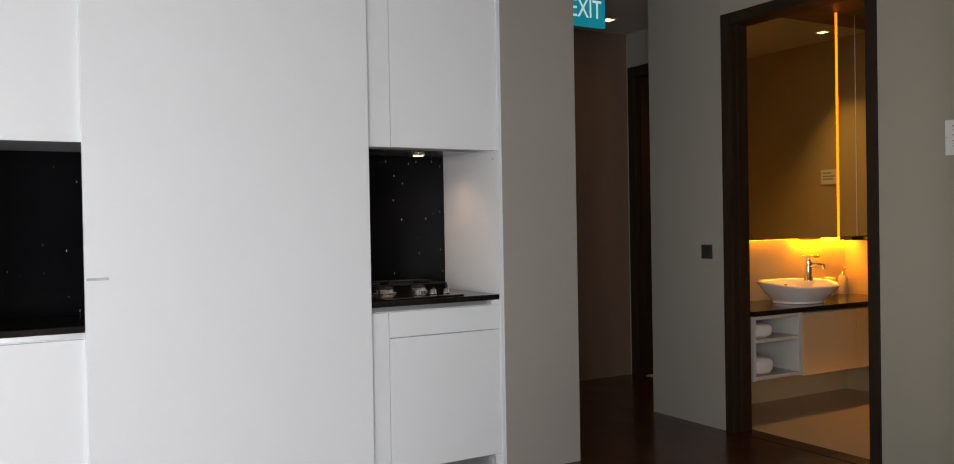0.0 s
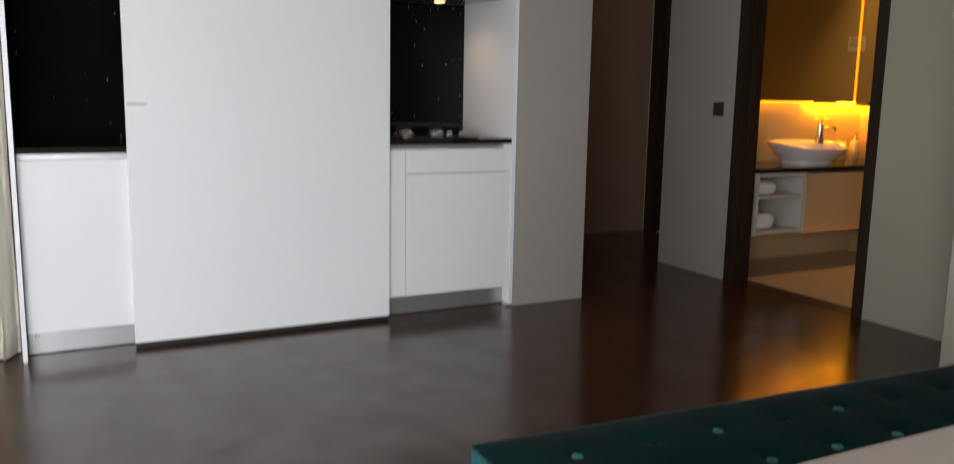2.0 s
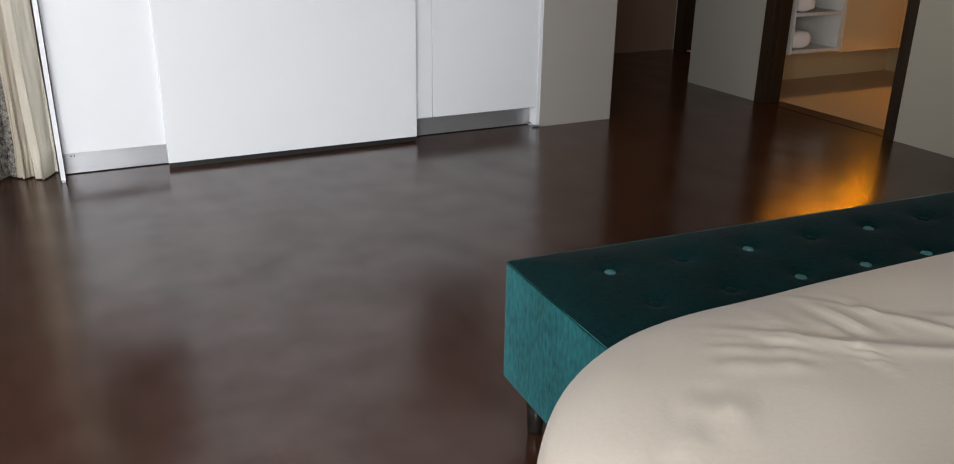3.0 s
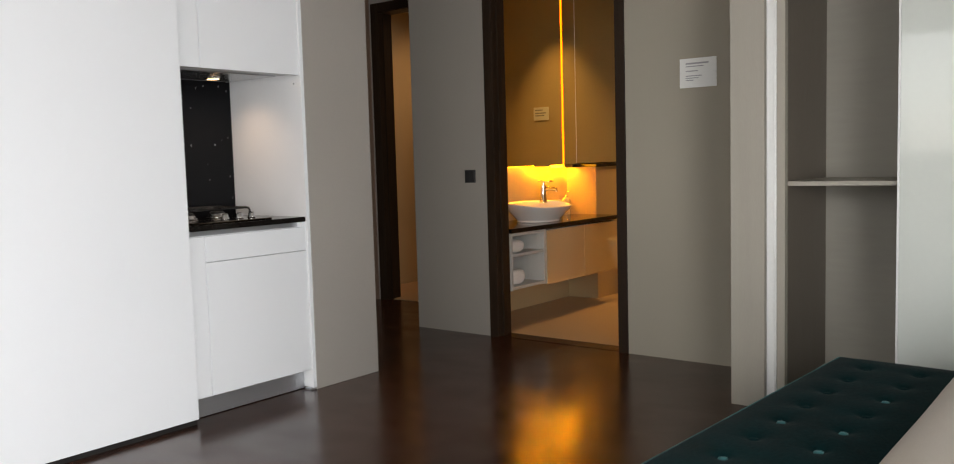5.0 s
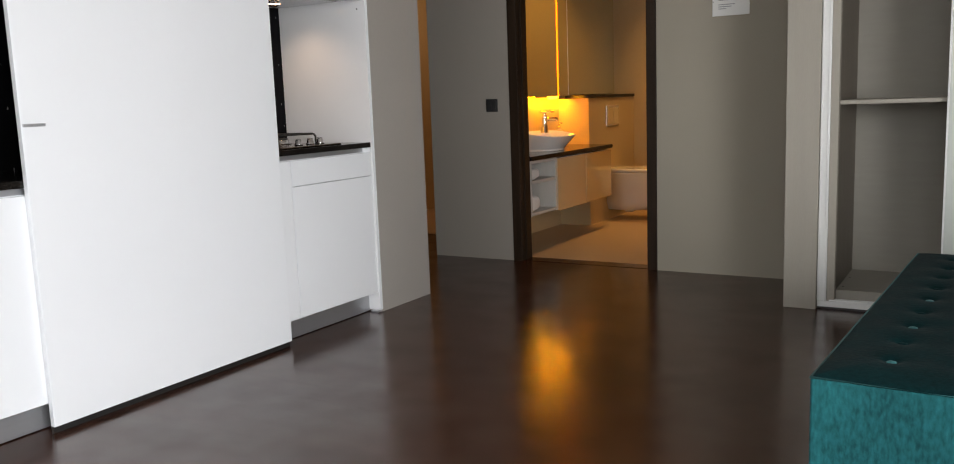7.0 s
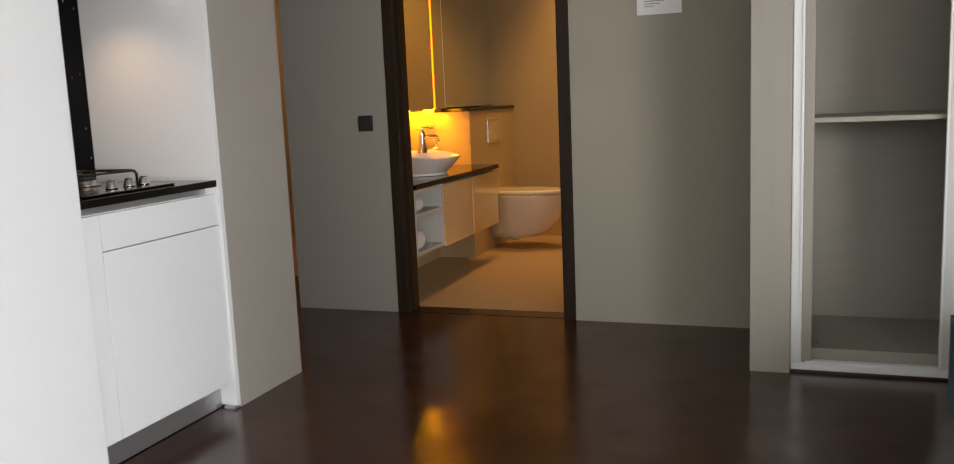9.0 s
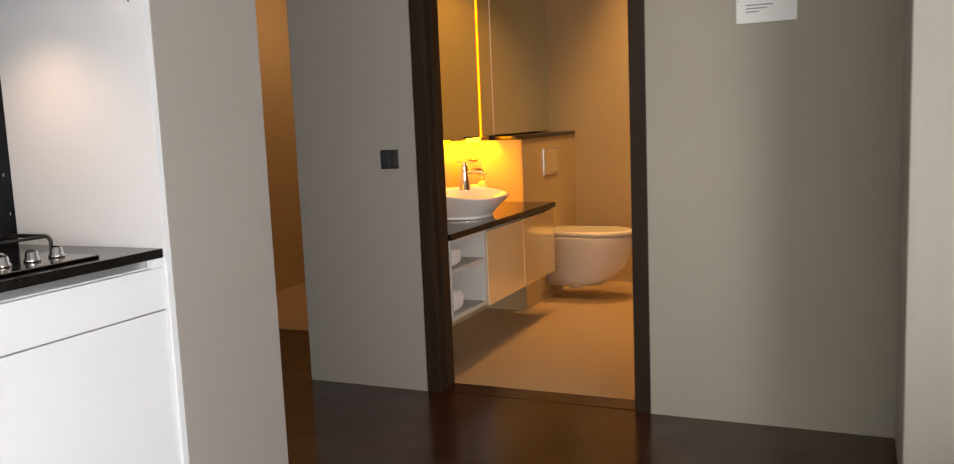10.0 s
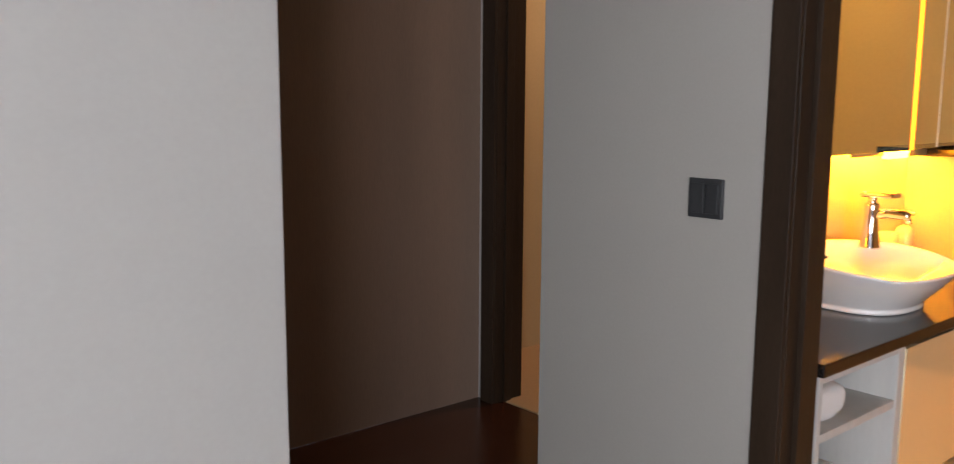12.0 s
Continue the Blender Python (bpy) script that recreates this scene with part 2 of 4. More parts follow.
M_CURTAIN = mat("cream_linen_curtain", (0.84, 0.80, 0.70), 0.85, 0, 0.06, 5, 220, 0.06, (1, 1, 0.4))
M_CURTAIN_BEIGE = mat("beige_lining_cloth", (0.70, 0.63, 0.52), 0.85, 0, 0.07, 6, 200, 0.05, (1, 1, 0.4))
M_CURTAIN_DARK = mat("patterned_charcoal_curtain", (0.26, 0.245, 0.22), 0.85, 0, 1.5, 45, 130, 0.08)
M_SOAP = mat("pale_soap_bottle", (0.62, 0.52, 0.34), 0.2)
M_SIGN_GREEN = glow("exit_sign_face", (0.0, 0.24, 0.31), 0.6)
M_SIGN_TEXT = glow("exit_sign_letters", (0.75, 0.95, 0.95), 0.5)
M_LED = glow("amber_led_strip", (1.0, 0.145, 0.001), LED)
M_LED_HOT = glow("amber_led_bar", (1.0, 0.33, 0.004), LEDHOT)
M_LED_HID = glow("amber_led_bar_full", (1.0, 0.38, 0.002), 3.1 * LEDHOT)
M_LED_SOFT = glow("amber_led_bar_soft", (1.0, 0.34, 0.003), 10)
M_LAMP = glow("warm_lamp_lens", (1.0, 0.62, 0.32), 4)
M_GLASS = glass("window_glass")
M_SOFFIT = mat("walnut_soffit", (0.12, 0.075, 0.04), 0.5, 0, 0.15, 3, 50, 0.02, (1, 8, 8))
M_SIDE = mat("olive_beige_lacquer", (0.26, 0.20, 0.11), 0.5, 0, 0.04, 3, 60, 0.0)
M_GROUND = mat("pale_concrete", (0.35, 0.35, 0.33), 0.9, 0, 0.15, 0.5, 12, 0.1)


# ---- building helpers ----
def bx(bm, x0, x1, y0, y1, z0, z1, bevel=0.0, seg=2):
    """Adds a box, with rounded edges where bevel is given."""
    r = bmesh.ops.create_cube(bm, size=1)
    vs = r["verts"]
    for v in vs:
        v.co = Vector((x0 if v.co.x < 0 else x1, y0 if v.co.y < 0 else y1, z0 if v.co.z < 0 else z1))
    if bevel:
        es = {e for v in vs for e in v.link_edges}
        bmesh.ops.bevel(bm, geom=list(es), offset=bevel, segments=seg, profile=0.5, affect="EDGES")
    return bm


def box(*a, **k):
    return bx(bmesh.new(), *a, **k)


def lathe(profile, n=32, at=(0, 0, 0), sx=1.0, sy=1.0, power=2.0, caps=True):
    """A turned form from (radius, height) pairs; power above 2 squares its plan off."""
    bm = bmesh.new()
    rings = []
    for r, z in profile:
        ring = []
        for i in range(n):
            a = 2 * math.pi * i / n
            c, s = math.cos(a), math.sin(a)
            q = (abs(c) ** power + abs(s) ** power) ** (-1 / power)
            ring.append(bm.verts.new((at[0] + r * sx * q * c, at[1] + r * sy * q * s, at[2] + z)))
        rings.append(ring)
    for a, b in zip(rings, rings[1:]):
        for i in range(n):
            bm.faces.new((a[i], a[(i + 1) % n], b[(i + 1) % n], b[i]))
    if caps:
        bm.faces.new(rings[0][::-1])
        bm.faces.new(rings[-1])
    for f in bm.faces:
        f.smooth = True
    return bm


def tube(points, r, n=10, closed=False):
    """A round bar along a polyline."""
    bm = bmesh.new()
    P = [Vector(p) for p in points]
    rings = []
    for i, p in enumerate(P):
        a = P[i - 1] if i or closed else p
        b = P[(i + 1) % len(P)] if i + 1 < len(P) or closed else p
        d = (b - a).normalized()
        u = d.orthogonal().normalized()
        if rings and abs(d.z) < 0.99:
            u = d.cross(Vector((0, 0, 1))).normalized()
        w = d.cross(u)
        rings.append([bm.verts.new(p + r * (math.cos(t) * u + math.sin(t) * w)) for t in [2 * math.pi * k / n for k in range(n)]])
    m = len(rings)
    for i in range(m if closed else m - 1):
        a, b = rings[i], rings[(i + 1) % m]
        for k in range(n):
            bm.faces.new((a[k], a[(k + 1) % n], b[(k + 1) % n], b[k]))
    if not closed:
        bm.faces.new(rings[0][::-1]), bm.faces.new(rings[-1])
    bmesh.ops.recalc_face_normals(bm, faces=bm.faces)
    for f in bm.faces:
        f.smooth = True
    return bm


def mesh_of(name, bm, m):
    me = bpy.data.meshes.new(name)
    bm.to_mesh(me)
    bm.free()
    me.materials.append(m)
    return me


def part(name, bm, m, parent, label=""):
    o = new(name, mesh_of(name, bm, m))
    o.parent = parent
    if parent.parent is None:
        o.matrix_parent_inverse = Matrix.Translation(-parent.location)
    return tagged(o, label)


def solid(name, bm, m, label="", category="", group="", kind=""):
    return tagged(new(name, mesh_of(name, bm, m)), label, category, group, kind)


def thing(name, at, label, category, group="", kind=""):
    o = new(name)
    o.location = at
    o.empty_display_size = 0.1
    return tagged(o, label, category, group, kind)


def structure(name, bm, m, label="", category=""):
    return solid(name, bm, m, label, category, "", "structure")


# ---- large structure ----
H = 2.80
# bathroom wall with its doorway, facing the room
b = box(4.0, 4.15, 2.305, 3.217, 0, H)
bx(b, 4.0, 4.15, 3.217, 4.256, 2.49, H)
structure("wall_east_pier", box(4.0, 4.15, 4.256, 4.90, 0, H), M_WALL_EAST, "painted wall between the two doorways, weaker light in its colour", "wall")
structure("wall_east", b, M_WALL_OLIVE, "matt olive grey painted wall with a doorway", "wall")
structure("wall_wardrobe_back", box(4.0, 4.15, -1.2, 2.305, 0, H), M_WALL, "warm grey painted wall behind the wardrobe", "wall")
structure("wall_lobby_return", box(4.15, 4.79, 4.78, 4.90, 0, 2.95), M_WALL, "warm grey painted return wall", "wall")
b = box(4.79, 4.93, 4.90, 5.10, 0, H)
bx(b, 4.79, 4.93, 5.10, 6.035, 2.52, H)
bx(b, 4.79, 4.93, 6.035, 6.07, 0, H)
structure("wall_lobby_east", b, M_WALL, "warm grey painted lobby wall with a doorway", "wall")
structure("wall_lobby_north", box(0.0, 4.93, 6.07, 6.2, 0, H), M_LOBBY, "grey lobby wall, dimness and warm light in its brown colour", "wall")
structure("wall_lobby_west", box(-0.12, 0.0, 4.95, 6.2, 0, H), M_WALL, "warm grey painted lobby end wall", "wall")
structure("wall_pier", box(2.42, 2.88, 4.21, 4.95, 0, H, bevel=0.002), M_WALL, "warm grey painted pier beside the kitchen", "wall")
structure("wall_kitchen_back", box(-0.12, 2.42, 4.83, 4.95, 0, H), M_WALL, "painted wall behind the kitchen", "wall")
structure("wall_north", box(-3.15, -0.12, 4.62, 4.95, 0, H), M_WALL, "warm grey painted wall behind the curtain", "wall")
# window walls
b = box(-3.15, -3.0, -1.2, 4.62, 0, 1.1)
bx(b, -3.15, -3.0, -1.2, 4.62, 2.4, H)
bx(b, -3.15, -3.0, -1.2, -0.1, 1.1, 2.4)
bx(b, -3.15, -3.0, 3.9, 4.62, 1.1, 2.4)
structure("wall_west", b, M_WALL, "warm grey painted window wall", "wall")
b = box(-0.2, 4.15, -1.35, -1.2, 0, H)
bx(b, -3.15, -2.5, -1.35, -1.2, 0, H)
bx(b, -2.5, -0.2, -1.35, -1.2, 2.45, H)
bx(b, -2.5, -0.2, -1.35, -1.2, 0, 0.15)
structure("wall_south", b, M_WALL, "warm grey painted wall behind the bed", "wall")
b = box(-3.15, 4.0, -1.35, 4.9, H, H + 0.15)
bx(b, -0.12, 4.93, 4.9, 6.2, H, H + 0.15)
structure("ceiling", b, M_CEIL, "white painted plaster ceiling", "ceiling")


def window(name, axis, at, a0, a1, z0, z1, n, label):
    """A framed window with n panes, in the plane axis = at."""
    def q(u0, u1, d0, d1, w0, w1, bev=0.004):
        return box(at + d0, at + d1, u0, u1, w0, w1, bevel=bev) if axis == "x" else box(u0, u1, at + d0, at + d1, w0, w1, bevel=bev)
    w = thing(name, (at, a0, z0) if axis == "x" else (a0, at, z0), label, "window", "", "structure")
    part("window_sill", q(a0, a1, -0.07, 0.07, z0 - 0.03, z0), M_ALU, w)
    step = (a1 - a0) / n
    part("head_rail", q(a0, a1, -0.03, 0.03, z1 - 0.05, z1), M_ALU, w)
    part("bottom_rail", q(a0, a1, -0.03, 0.03, z0, z0 + 0.05), M_ALU, w)
    for i in range(n + 1):
        u = min(max(a0 + step * i, a0 + 0.025), a1 - 0.025)
        part("mullion", q(u - 0.025, u + 0.025, -0.028, 0.028, z0 + 0.05, z1 - 0.05), M_ALU, w)
    for i in range(n):
        p = part("pane", q(a0 + step * i + 0.03, a0 + step * (i + 1) - 0.03, -0.004, 0.004, z0 + 0.05, z1 - 0.05, 0), M_GLASS, w)
        p.visible_shadow = False
    return w


window("window_1", "x", -3.07, -0.1, 3.9, 1.1, 2.4, 4, "wide aluminium-framed window in the long wall")
window("window_2", "y", -1.27, -2.5, -0.2, 0.15, 2.45, 2, "tall aluminium-framed window beside the bed")

# bathroom shell
BC = 2.85
structure("wall_bath_north", box(4.15, 6.88, 4.69, 4.78, 0, BC), M_TILE, "beige porcelain tiled bathroom wall", "wall")
structure("wall_bath_east", box(6.76, 6.88, 2.3, 4.69, 0, BC), M_TILE, "beige porcelain tiled end wall", "wall")
structure("wall_bath_south", box(4.15, 6.88, 2.2, 2.3, 0, BC), M_TILE, "beige porcelain tiled bathroom wall", "wall")
structure("ceiling_bath", box(4.15, 6.88, 2.2, 4.78, BC, BC + 0.1), M_CEIL, "painted bathroom ceiling", "ceiling")
b = box(4.15, 4.16, 2.3, 3.217, 0, BC)
bx(b, 4.15, 4.16, 3.217, 4.256, 2.49, BC)
bx(b, 4.15, 4.16, 4.256, 4.69, 0, BC)
structure("wall_bath_west", b, M_TILE, "beige tiled inner face of the doorway wall", "wall")
structure("wall_cistern", box(5.688, 6.76, 4.405, 4.69, 0, 1.10, bevel=0.001), M_TILE, "beige tiled boxing in front of the cistern", "wall")
structure("trim_ledge", box(5.676, 6.76, 4.394, 4.69, 1.10, 1.126, bevel=0.002), M_COUNTER, "black stone ledge over the boxed cistern", "ledge")
# utility room beyond the lobby
structure("wall_utility_north", box(4.93, 7.0, 6.5, 6.6, 0, H), M_TILE, "beige tiled wall of the room beyond the lobby", "wall")
structure("wall_utility_east", box(6.9, 7.0, 4.9, 6.5, 0, H), M_TILE, "beige tiled end wall of the room beyond", "wall")
structure("wall_utility_south", box(4.93, 7.0, 4.80, 4.9, 0, H), M_TILE, "beige tiled side wall of the room beyond", "wall")
structure("wall_utility_west", box(4.93, 4.95, 6.04, 6.5, 0, H), M_TILE, "beige tiled return beside the doorway", "wall")
structure("ceiling_utility", box(4.93, 7.0, 4.8, 6.6, H, H + 0.1), M_CEIL, "painted ceiling", "ceiling")
structure("floor_utility", box(4.84, 7.0, 4.9, 6.6, -0.1, 0.004), M_TILE_FLOOR, "beige porcelain tile floor", "floor")


def door_frame(name, x0, x1, y0, y1, z1, w, label):
    """A walnut door lining of face width w with a stop bead."""
    d = thing(name, (x0, (y0 + y1) / 2, 0), label, "door frame", "", "structure")
    for ya, yb, s in ((y0, y0 + w, 1), (y1 - w, y1, -1)):
        part("jamb", box(x0, x1, ya, yb, 0, z1 - w, bevel=0.002), M_TRIM, d)
        yi = yb if s > 0 else ya
        part("stop_bead", box(x0 + 0.045, x0 + 0.085, min(yi, yi + s * 0.012), max(yi, yi + s * 0.012), 0, z1 - w, bevel=0.001), M_TRIM, d)
        yo = ya if s > 0 else yb
        part("architrave", box(x0 - 0.012, x0, min(yo, yo + s * (w - 0.003)), max(yo, yo + s * (w - 0.003)), 0, z1, bevel=0.002), M_TRIM, d)
    part("head", box(x0, x1, y0, y1, z1 - w, z1, bevel=0.002), M_TRIM, d)
    part("architrave", box(x0 - 0.0115, x0, y0 + w, y1 - w, z1 - w + 0.003, z1 - 0.0005, bevel=0.002), M_TRIM, d)
    return d


door_frame("door_1", 4.006, 4.145, 3.219, 4.253, 2.49, 0.066, "dark walnut frame of the open bathroom doorway")
door_frame("door_2", 4.782, 4.94, 5.10, 6.035, 2.52, 0.08, "dark walnut frame of the open doorway off the lobby")

# ---- kitchen ----
KY = 4.222   # face of the fronts
GAP = 0.003


def base_cabinet(x0, x1, filler, label, top=0.889):
    """Handleless base unit: recessed grip rail, drawer, door, aluminium kick."""
    c = thing("kitchen_base_cabinet", ((x0 + x1) / 2, 4.5, 0), label, "kitchen cabinet", "kitchen base units")
    part("body", box(x0, x1, KY + 0.022, 4.80, 0.11, top - 0.024), M_WHITE, c)
    part("grip_rail", box(x0, x1, KY + 0.03, KY + 0.05, top - 0.024, top), M_KICK, c, "grey aluminium recessed grip rail")
    part("kick_board", box(x0, x1, 4.285, 4.30, 0.004, 0.108, bevel=0.001), M_KICK, c, "brushed aluminium kick board")
    xa = x0
    if filler:
        part("filler", box(x0, x0 + filler, KY, KY + 0.02, 0.11, top - 0.027, bevel=0.0015), M_WHITE, c)
        xa = x0 + filler + GAP
        part("drawer_front", box(xa, x1, KY, KY + 0.02, 0.743, top - 0.027, bevel=0.0015), M_WHITE, c)
        part("door", box(xa, x1, KY, KY + 0.02, 0.11, 0.739, bevel=0.0015), M_WHITE, c)
        part("end_block", box(x1 - 0.032, x1, KY + 0.003, KY + 0.029, top - 0.0265, top - 0.0005, bevel=0.001), M_WHITE, c, "white block closing the grip rail")
    else:
        part("door", box(xa, x1, KY, KY + 0.02, 0.11, top - 0.027, bevel=0.0015), M_WHITE, c)
    return c


base_cabinet(1.70, 2.397, 0.087, "white gloss base cabinet with drawer under the hob")
kc = base_cabinet(0.056, 1.0, 0, "white gloss base cabinet beside the sliding panel", 0.872)
for x in (0.088, 0.101):
    part("screw", lathe([(0.0035, 0.0), (0.0035, 0.0016)], 10, (0, 0, 0)), M_IRON, kc).matrix_basis = pose(x, 4.285, 0.082, 90, 0, 0)
# the run behind the sliding panel
fh = thing("fridge_housing", (1.35, 4.5, 0), "tall white housing hidden behind the sliding panel", "kitchen cabinet")
# black here so that the gap under the sliding panel looks shaded
part("kick_board", box(1.003, 1.697, 4.34, 4.36, 0.0, 0.108), M_IRON, fh, "kick board, blackened for the gap's shade")
part("body", box(1.003, 1.697, 4.24, 4.80, 0.11, H, bevel=0.002), M_WHITE, fh)


def wall_cabinet(x0, x1, filler, label, low=1.64):
    c = thing("kitchen_wall_cabinet", ((x0 + x1) / 2, 4.5, 1.64), label, "kitchen cabinet", "kitchen wall units")
    part("body", box(x0, x1, KY + 0.022, 4.80, low + 0.008, H), M_WHITE, c)
    xa = x0
    if filler:
        part("filler", box(x0, x0 + filler, KY, KY + 0.02, low, H - 0.002, bevel=0.0015), M_WHITE, c)
        xa = x0 + filler + GAP
    part("door", box(xa, x1, KY, KY + 0.02, low, H - 0.002, bevel=0.0015), M_WHITE, c)
    return c


hood = wall_cabinet(1.70, 2.397, 0.112, "white gloss wall cabinet over the hob")
part("extractor_plate", box(1.74, 2.36, 4.36, 4.72, 1.640, 1.648, bevel=0.002), M_STEEL, hood, "brushed steel extractor underside")
wall_cabinet(0.056, 1.0, 0, "white gloss wall cabinet over the worktop", 1.622)
for x0, x1, top in ((1.70, 2.397, 0.915), (0.0545, 1.0, 0.898)):
    solid("kitchen_worktop", box(x0, x1, KY - 0.004, 4.80, top - 0.026, top, bevel=0.002), M_COUNTER, "black polished stone worktop on white units", "worktop", "worktops")
    solid("splashback", box(x0, x1, 4.80, 4.822, top, 1.648), M_STONE, "black galaxy stone splashback behind the worktop", "splashback", "splashbacks")
ep = thing("end_panel", (2.409, 4.5, 0), "white gloss full-height panel beside the hob", "panel", "end panels")
part("board", box(2.399, 2.419, 4.2135, 4.828, 0.012, H, bevel=0.0015), M_WHITE_SIDE, ep)
part("edge_band", box(2.399, 2.419, 4.2115, 4.2132, 0.012, H), M_WHITE, ep)
part("screw_cap", lathe([(0.005, 0.0), (0.005, 0.0015), (0.003, 0.0025)], 14, (0, 0, 0)), M_CHROME, ep, "small bright screw cap").matrix_basis = pose(2.399, 4.262, 1.60, 0, -90, 0)
ep = thing("end_panel", (0.045, 4.5, 0), "white gloss full-height panel beside the curtain", "panel", "end panels")
part("board", box(0.034, 0.0525, 4.167, 4.828, 0.012, H, bevel=0.0015), M_WHITE, ep)
part("edge_band", box(0.034, 0.0525, 4.165, 4.1667, 0.012, H), M_WHITE, ep)
part("foot", box(0.036, 0.0515, 4.168, 4.21, 0.0, 0.012, bevel=0.001), M_KICK, ep, "small grey foot")
solid("panel_foot", box(2.380, 2.4185, 4.214, 4.262, 0.0, 0.012, bevel=0.002), M_KICK, "small metal foot under the kitchen end panel", "foot")
sp = thing("sliding_panel", (1.08, 4.19, 0), "large white gloss sliding door panel over the kitchen run", "sliding door")
part("leaf", box(0.481, 1.692, 4.197, 4.219, 0.026, H - 0.01, bevel=0.0015), M_WHITE, sp)
# added strip that paints the shadow gap under the leaf black
part("gap_strip", box(0.483, 1.690, 4.2105, 4.2205, 0.0, 0.0255), M_IRON, sp, "black strip in place of the shade under the panel")
pull = part("edge_plate", box(0.487, 0.570, 4.1945, 4.197, 1.076, 1.087, bevel=0.001), M_KICK, sp, "small pale steel plate with dark marks")
for i in range(4):
    part("mark", box(0.492 + 0.008 * i, 0.497 + 0.008 * i, 4.1938, 4.1945, 1.079, 1.084), M_INK, pull)

lamp = thing("cabinet_downlight", (2.13, 4.575, 1.63), "round warm recessed light under the wall cabinet", "light")
part("bezel", lathe([(0.030, 0.004), (0.034, 0.0), (0.036, 0.006), (0.036, 0.009)], 28, (2.13, 4.575, 1.632)), M_CHROME, lamp, "chrome bezel")
part("lens", lathe([(0.0285, 0.0), (0.0285, 0.003)], 28, (2.13, 4.575, 1.6305)), M_LAMP, lamp, "glowing warm lens")


def hob():
    h = thing("gas_hob", (2.04, 4.52, 0.915), "dark polished two-burner gas hob with black pan supports", "hob")
    part("plate", box(1.80, 2.225, 4.272, 4.76, 0.915, 0.923, bevel=0.003), M_HOBTOP, h, "dark polished steel top plate")
    for cx, cy, r in ((1.925, 4.58, 0.052), (2.115, 4.58, 0.042)):
        burner = part("burner", lathe([(r * 1.25, 0.0), (r * 1.25, 0.006), (r, 0.008), (r, 0.018), (r * 0.9, 0.022)], 28, (cx, cy, 0.923)), M_STEEL, h, "aluminium burner ring")
        part("burner_cap", lathe([(r * 0.82, 0.0), (r * 0.86, 0.006), (r * 0.7, 0.011), (0.004, 0.012)], 28, (cx, cy, 0.9452)), M_IRON, burner, "black enamel cap")
    x0, x1, y0, y1, z = 1.83, 2.205, 4.425, 4.735, 0.972
    g = part("pan_support", tube([(x0, y0 + 0.02, z), (x0, y1, z), (x1, y1, z), (x1, y0 + 0.02, z)], 0.0055, 8, True), M_IRON, h, "black cast iron support")
    for x in (x0, x1):
        for y in (y0, y1):
            part("foot", tube([(x, y, 0.923), (x, y, z - 0.012), (x, y + (0.012 if y == y0 else -0.012), z)], 0.0055, 8), M_IRON, g)
    part("cross_bar", tube([((x0 + x1) / 2, y0 + 0.02, z), ((x0 + x1) / 2, y1, z)], 0.005, 8), M_IRON, g)
    for cx in (1.925, 2.115):
        for dx in (-1, 1):
            for dy in (-1, 1):
                part("finger", tube([(cx + dx * 0.095, 4.58 + dy * 0.02, z), (cx + dx * 0.03, 4.58 + dy * 0.012, z + 0.003)], 0.0045, 8), M_IRON, g)
    for x in (2.01, 2.095, 2.17):
        k = part("knob", lathe([(0.021, 0.0), (0.021, 0.006), (0.017, 0.009), (0.0155, 0.024), (0.013, 0.027)], 24, (x, 4.365, 0.923)), M_CHROME, h, "chrome control knob")
        part("grip", box(x - 0.0035, x + 0.0035, 4.351, 4.379, 0.9495, 0.954, bevel=0.001), M_CHROME, k)
    return h


hob()

# ---- small fittings on the walls ----
sw = thing("light_switch", (4.0, 4.39, 1.074), "square charcoal light switch on the grey wall", "light switch")
part("frame", box(3.991, 4.0, 4.346, 4.434, 1.031, 1.118, bevel=0.003), M_SWITCH, sw)
for a, c in ((4.356, 4.388), (4.391, 4.424)):
    part("rocker", box(3.987, 3.9915, a, c, 1.042, 1.107, bevel=0.0015), M_SWITCH, sw)
nt_ = thing("wall_notice", (4.0, 2.763, 1.55), "white printed notice card in a clear holder on the wall", "notice")
part("card", box(3.9945, 3.9985, 2.656, 2.871, 1.55, 1.711, bevel=0.001), M_PAPER, nt_)
for y in (2.664, 2.863):
    part("stud", lathe([(0.004, 0), (0.004, 0.002)], 12, (0, 0, 0)), M_CHROME, nt_).location = (3.9935, y, 1.63)
for z, a, c, h in ((1.678, 2.70, 2.835, 0.009), (1.664, 2.73, 2.835, 0.005), (1.638, 2.765, 2.835, 0.006), (1.612, 2.74, 2.835, 0.005), (1.600, 2.76, 2.835, 0.005), (1.588, 2.79, 2.835, 0.005)):
    part("print_line", box(3.9938, 3.9945, a, c, z, z + h), M_INK, nt_)


def lettering(text, size, m):
    cu = bpy.data.curves.new("lettering", "FONT")
    cu.body, cu.size, cu.extrude, cu.align_x, cu.align_y = text, size, 0.001, "CENTER", "CENTER"
    o = bpy.data.objects.new("lettering_source", cu)
    me = bpy.data.meshes.new_from_object(o)
    bpy.data.objects.remove(o)
    me.materials.clear()
    me.materials.append(m)
    return me


